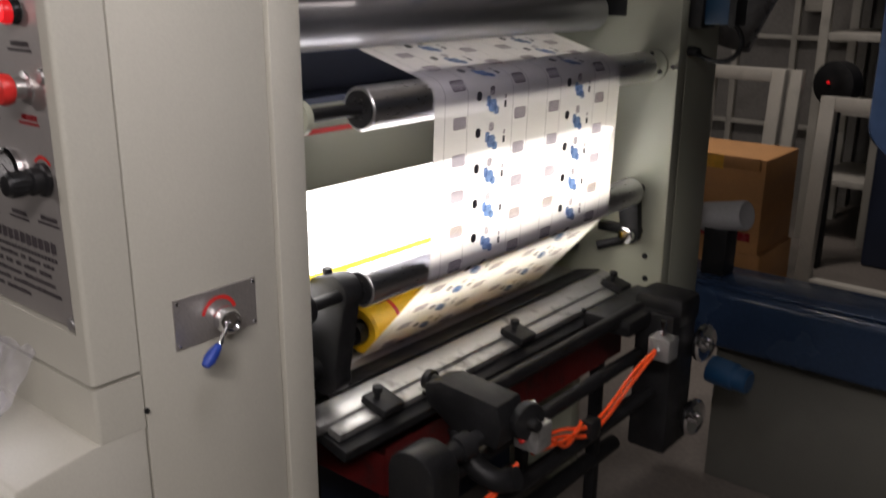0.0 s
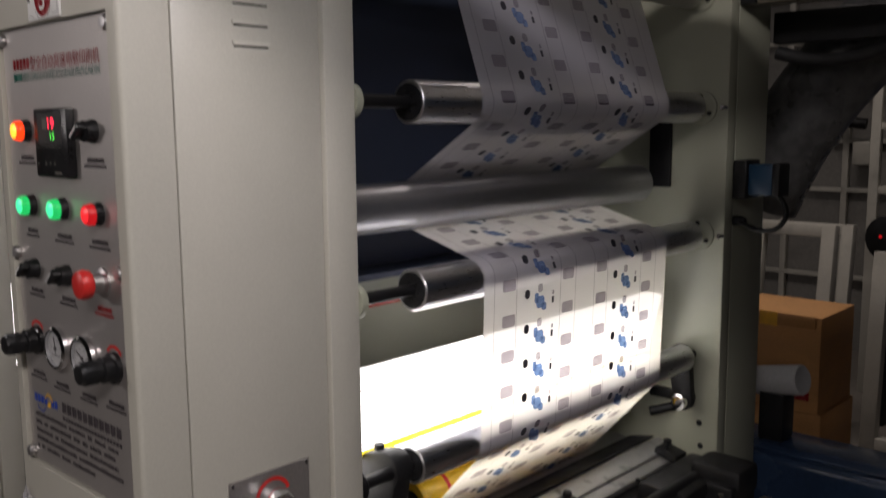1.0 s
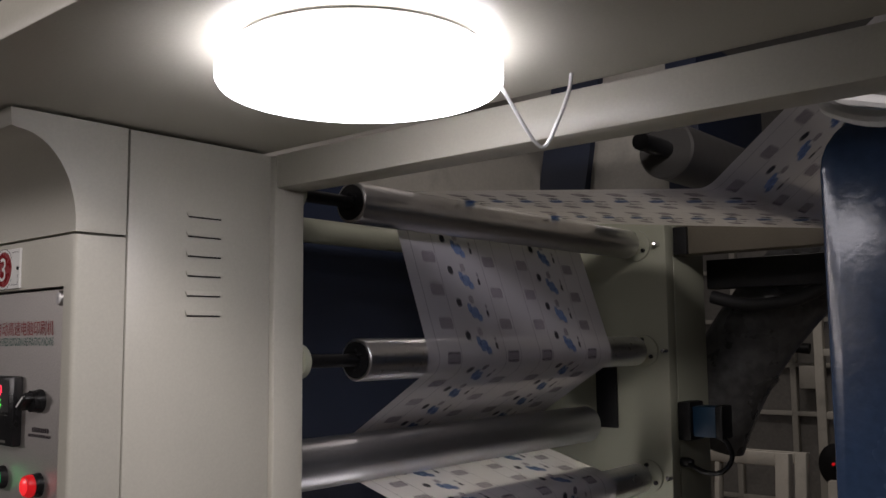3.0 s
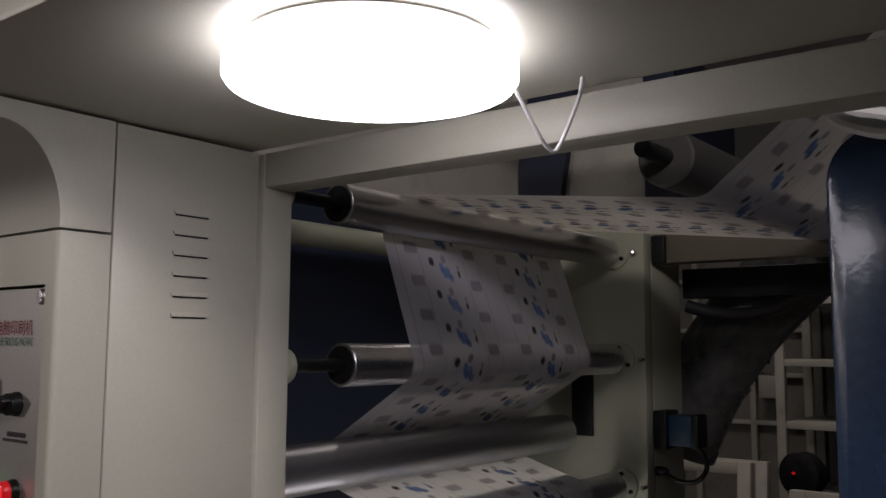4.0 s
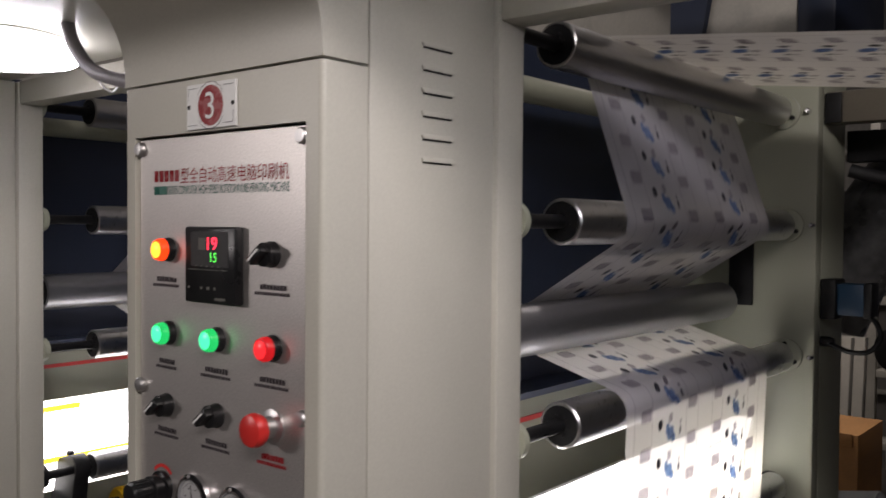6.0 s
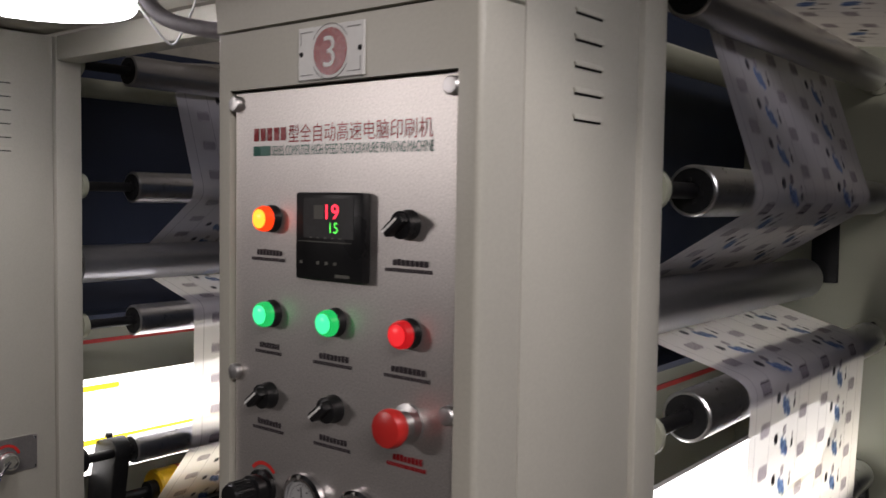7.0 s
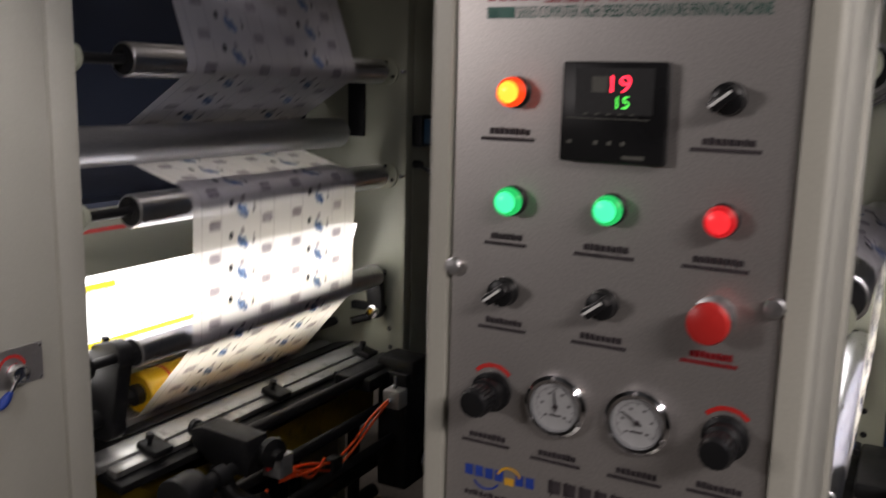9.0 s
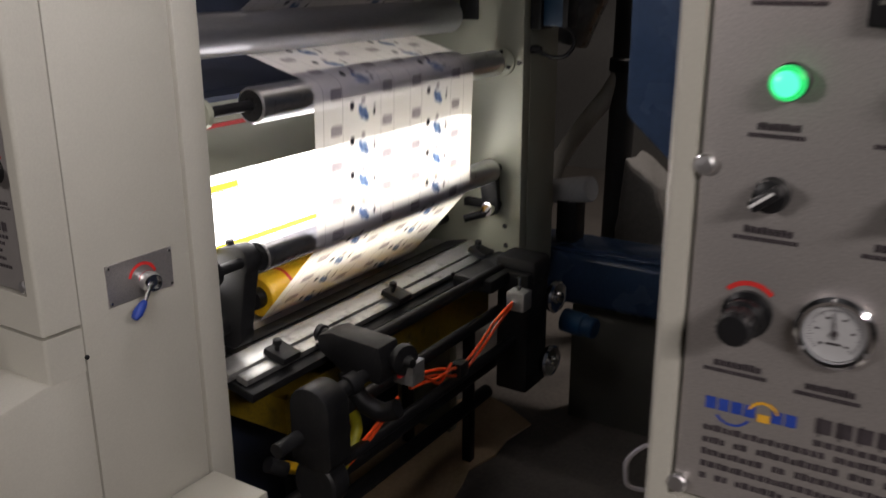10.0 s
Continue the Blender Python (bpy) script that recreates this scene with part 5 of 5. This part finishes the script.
def stand_pipe():
    """Black exhaust pipe with a pale hose joining it, behind the neighbouring unit."""
    o = thing("exhaust_pipe", (-2.42, 3.05, 0), "black exhaust pipe standing on the floor with a pale hose", "pipe", "exhaust ducts")
    part("pipe", rod((-2.43, 3.05, 0.0), (-2.37, 3.05, 4.19), 0.05, 24), RUBBER, o)
    part("collar", turned([(0.055, 0), (0.06, 0.005), (0.06, 0.05), (0.055, 0.055)], (-2.414, 3.05, 1.12), (0.0143, 0, 1), 24), BLACK, o)
    part("hose", pipe([(-2.41, 3.04, 1.14), (-2.47, 3.03, 1.03), (-2.56, 3.0, 0.90), (-2.66, 2.98, 0.72), (-2.72, 2.97, 0.42), (-2.73, 2.97, 0.0)], 0.035, 16), RACKW, o, "pale grey hose")
    return o


def wrapped_sack():
    """A slumped sack under plastic, leaning back."""
    bm = prism([(-2.39, 0.0), (-2.13, 0.0), (-2.15, 0.45), (-2.23, 0.70), (-2.365, 0.81), (-2.395, 0.5)], "y", 2.97, 3.2, bevel=0.02)
    bmesh.ops.subdivide_edges(bm, edges=bm.edges[:], cuts=4, use_grid_fill=True)
    for v in bm.verts:
        q = noise.noise_vector(v.co * 9) * 0.018 + noise.noise_vector(v.co * 28) * 0.006
        v.co = Vector((v.co.x + q.x, v.co.y + q.y, max(v.co.z + q.z, 0)))
    return solo("plastic_sack", bm, MOTTLED_GREY, "pale grey plastic-wrapped sack standing by the pipe", "sack", smooth=40)


def paper_roll(k):
    o = thing("paper_roll", (-0.9 + k * P, 2.42, 0.0), "white wrapped paper roll on a black block", "paper roll", "paper rolls")
    t = (1, -0.18, 0.22)
    part("roll", turned([(0.034, 0), (0.041, 0.003), (0.043, 0.14), (0.039, 0.146), (0.02, 0.14)], (-1.025 + k * P, 2.42, 0.785), t, 26), PAPER, o)
    part("stand", box(-1.0 + k * P, -0.93 + k * P, 2.38, 2.46, 0.6283, 0.765, 0.004), BLACK, o)
    return o


def floor_card():
    o = solo("cardboard_sheet", prism([(-1.35, 0.95), (-0.80, 1.0), (-0.86, 1.3), (-0.90, 1.42), (-0.985, 1.70), (-1.0, 1.78), (-1.028, 1.866), (-1.0, 1.98), (-1.015, 2.09), (-0.996, 2.229), (-1.12, 2.30), (-1.24, 2.34), (-1.36, 2.16)], "z", 0.0015, 0.008), KRAFT, "torn flat brown cardboard sheet on the floor", "cardboard", "floor sheets")
    return o


def plastic_wrap():
    """A crumpled sheet lying over the ledge and against the neck of the cabinet."""
    bm = bmesh.new()
    n, grid = 34, []
    for i in range(n + 1):
        row = []
        for j in range(n + 1):
            u, v = i / n, j / n
            p = Vector((-1.38 + 0.25 * u, 0.395 + 0.112 * v, 0.868 + 0.085 * v * v))
            q = noise.noise_vector(p * 17) * 0.022 + noise.noise_vector(p * 46) * 0.009
            p += Vector((q.x, q.y * 0.7, abs(q.z) * 1.2))
            p.z = max(p.z, 0.8655)
            p.y = min(p.y, 0.508)
            row.append(bm.verts.new(p))
        grid.append(row)
    for i in range(n):
        for j in range(n):
            bm.faces.new((grid[i][j], grid[i + 1][j], grid[i + 1][j + 1], grid[i][j + 1]))
    return solo("plastic_wrap", bm, WRAP, "crumpled clear plastic wrap lying on the cabinet ledge", "plastic wrap", "plastic wraps", smooth=20)


# ---- assembly ----
cab = cabinet()
fr = unit_frame()
ROLLERS = roller_things()
lampo = canopy_lamp()
SPIN = []
singles = [cab, fr, lampo, register_sensor(), duct(), plastic_wrap()]
gear = [blade_rail(), roller_bracket(), far_arm(), blade_drive()]
for o in gear:
    o.location.x -= 0.015
ink_pan(REDSTAIN, "dark red-stained ink pan under the gravure cylinder").location.x -= 0.015
for o in (ink_pan(STAINED, "yellow-stained ink pan under the gravure cylinder"), ink_tray_low()):
    o.location.x -= 0.015 + P
floor_card().location.x -= P
singles += gear
for o in singles:
    twin = copy_thing(o, pose(o.location.x - P, o.location.y, o.location.z))
    for q in twin.children:
        if o is fr and q.name.startswith("light_box"):
            part("yellow_stain", box(-1.0593 - P, -1.0535 - P, 0.905, 1.0, 1.086, 1.099), YELLOW_LIT, q, "yellow ink stain made to glow")
for o, sh, r, s in ROLLERS:
    c = copy_thing(o, pose(o.location.x - P, o.location.y, o.location.z))
    twin = [q for q in c.children if q.name.split(".")[0] == sh.name.split(".")[0]][0]
    SPIN += [(sh, r, s, 0.37), (twin, r, s, 0.43)]
number_plate(cab)
film_web(0, 0.067, 0.045, 5.406)
film_web(-1, 0.077, 0.011, 5.7)
for k in (1, 0):
    dryer_hood(k)
    blue_arm(k)
for k in (0, -1):
    paper_roll(k)
hall_things()
overhead_duct()
stand_pipe()
wrapped_sack()


# ---- what moves ----
def motions():
    times = [i * 0.1 for i in range(101)]
    mid = 0.0
    for ob, s0, v in WEBS:
        home = place_of(ob.parent)
        k = round((home.x + 1.0) / P)
        s = np.array([s0 + v * t for t in times])
        turns = np.floor(s / LOOP)
        q = s - turns * LOOP
        xs, zs = np.interp(q, PATH_S, PATH_X), np.interp(q, PATH_S, PATH_Z)
        an = np.interp(q, PATH_S, PATH_A)
        walk(ob, [(t, pose(x + 1.0, mid, z - 0.9, 0, -math.degrees(a), 0)) for t, x, z, a in zip(times, xs, zs, an)])
    for ob, r, s, v in SPIN:
        base = ob.location.copy()
        walk(ob, [(t, pose(*base, 0, -s * math.degrees(v * t / r), 0)) for t in times])


motions()
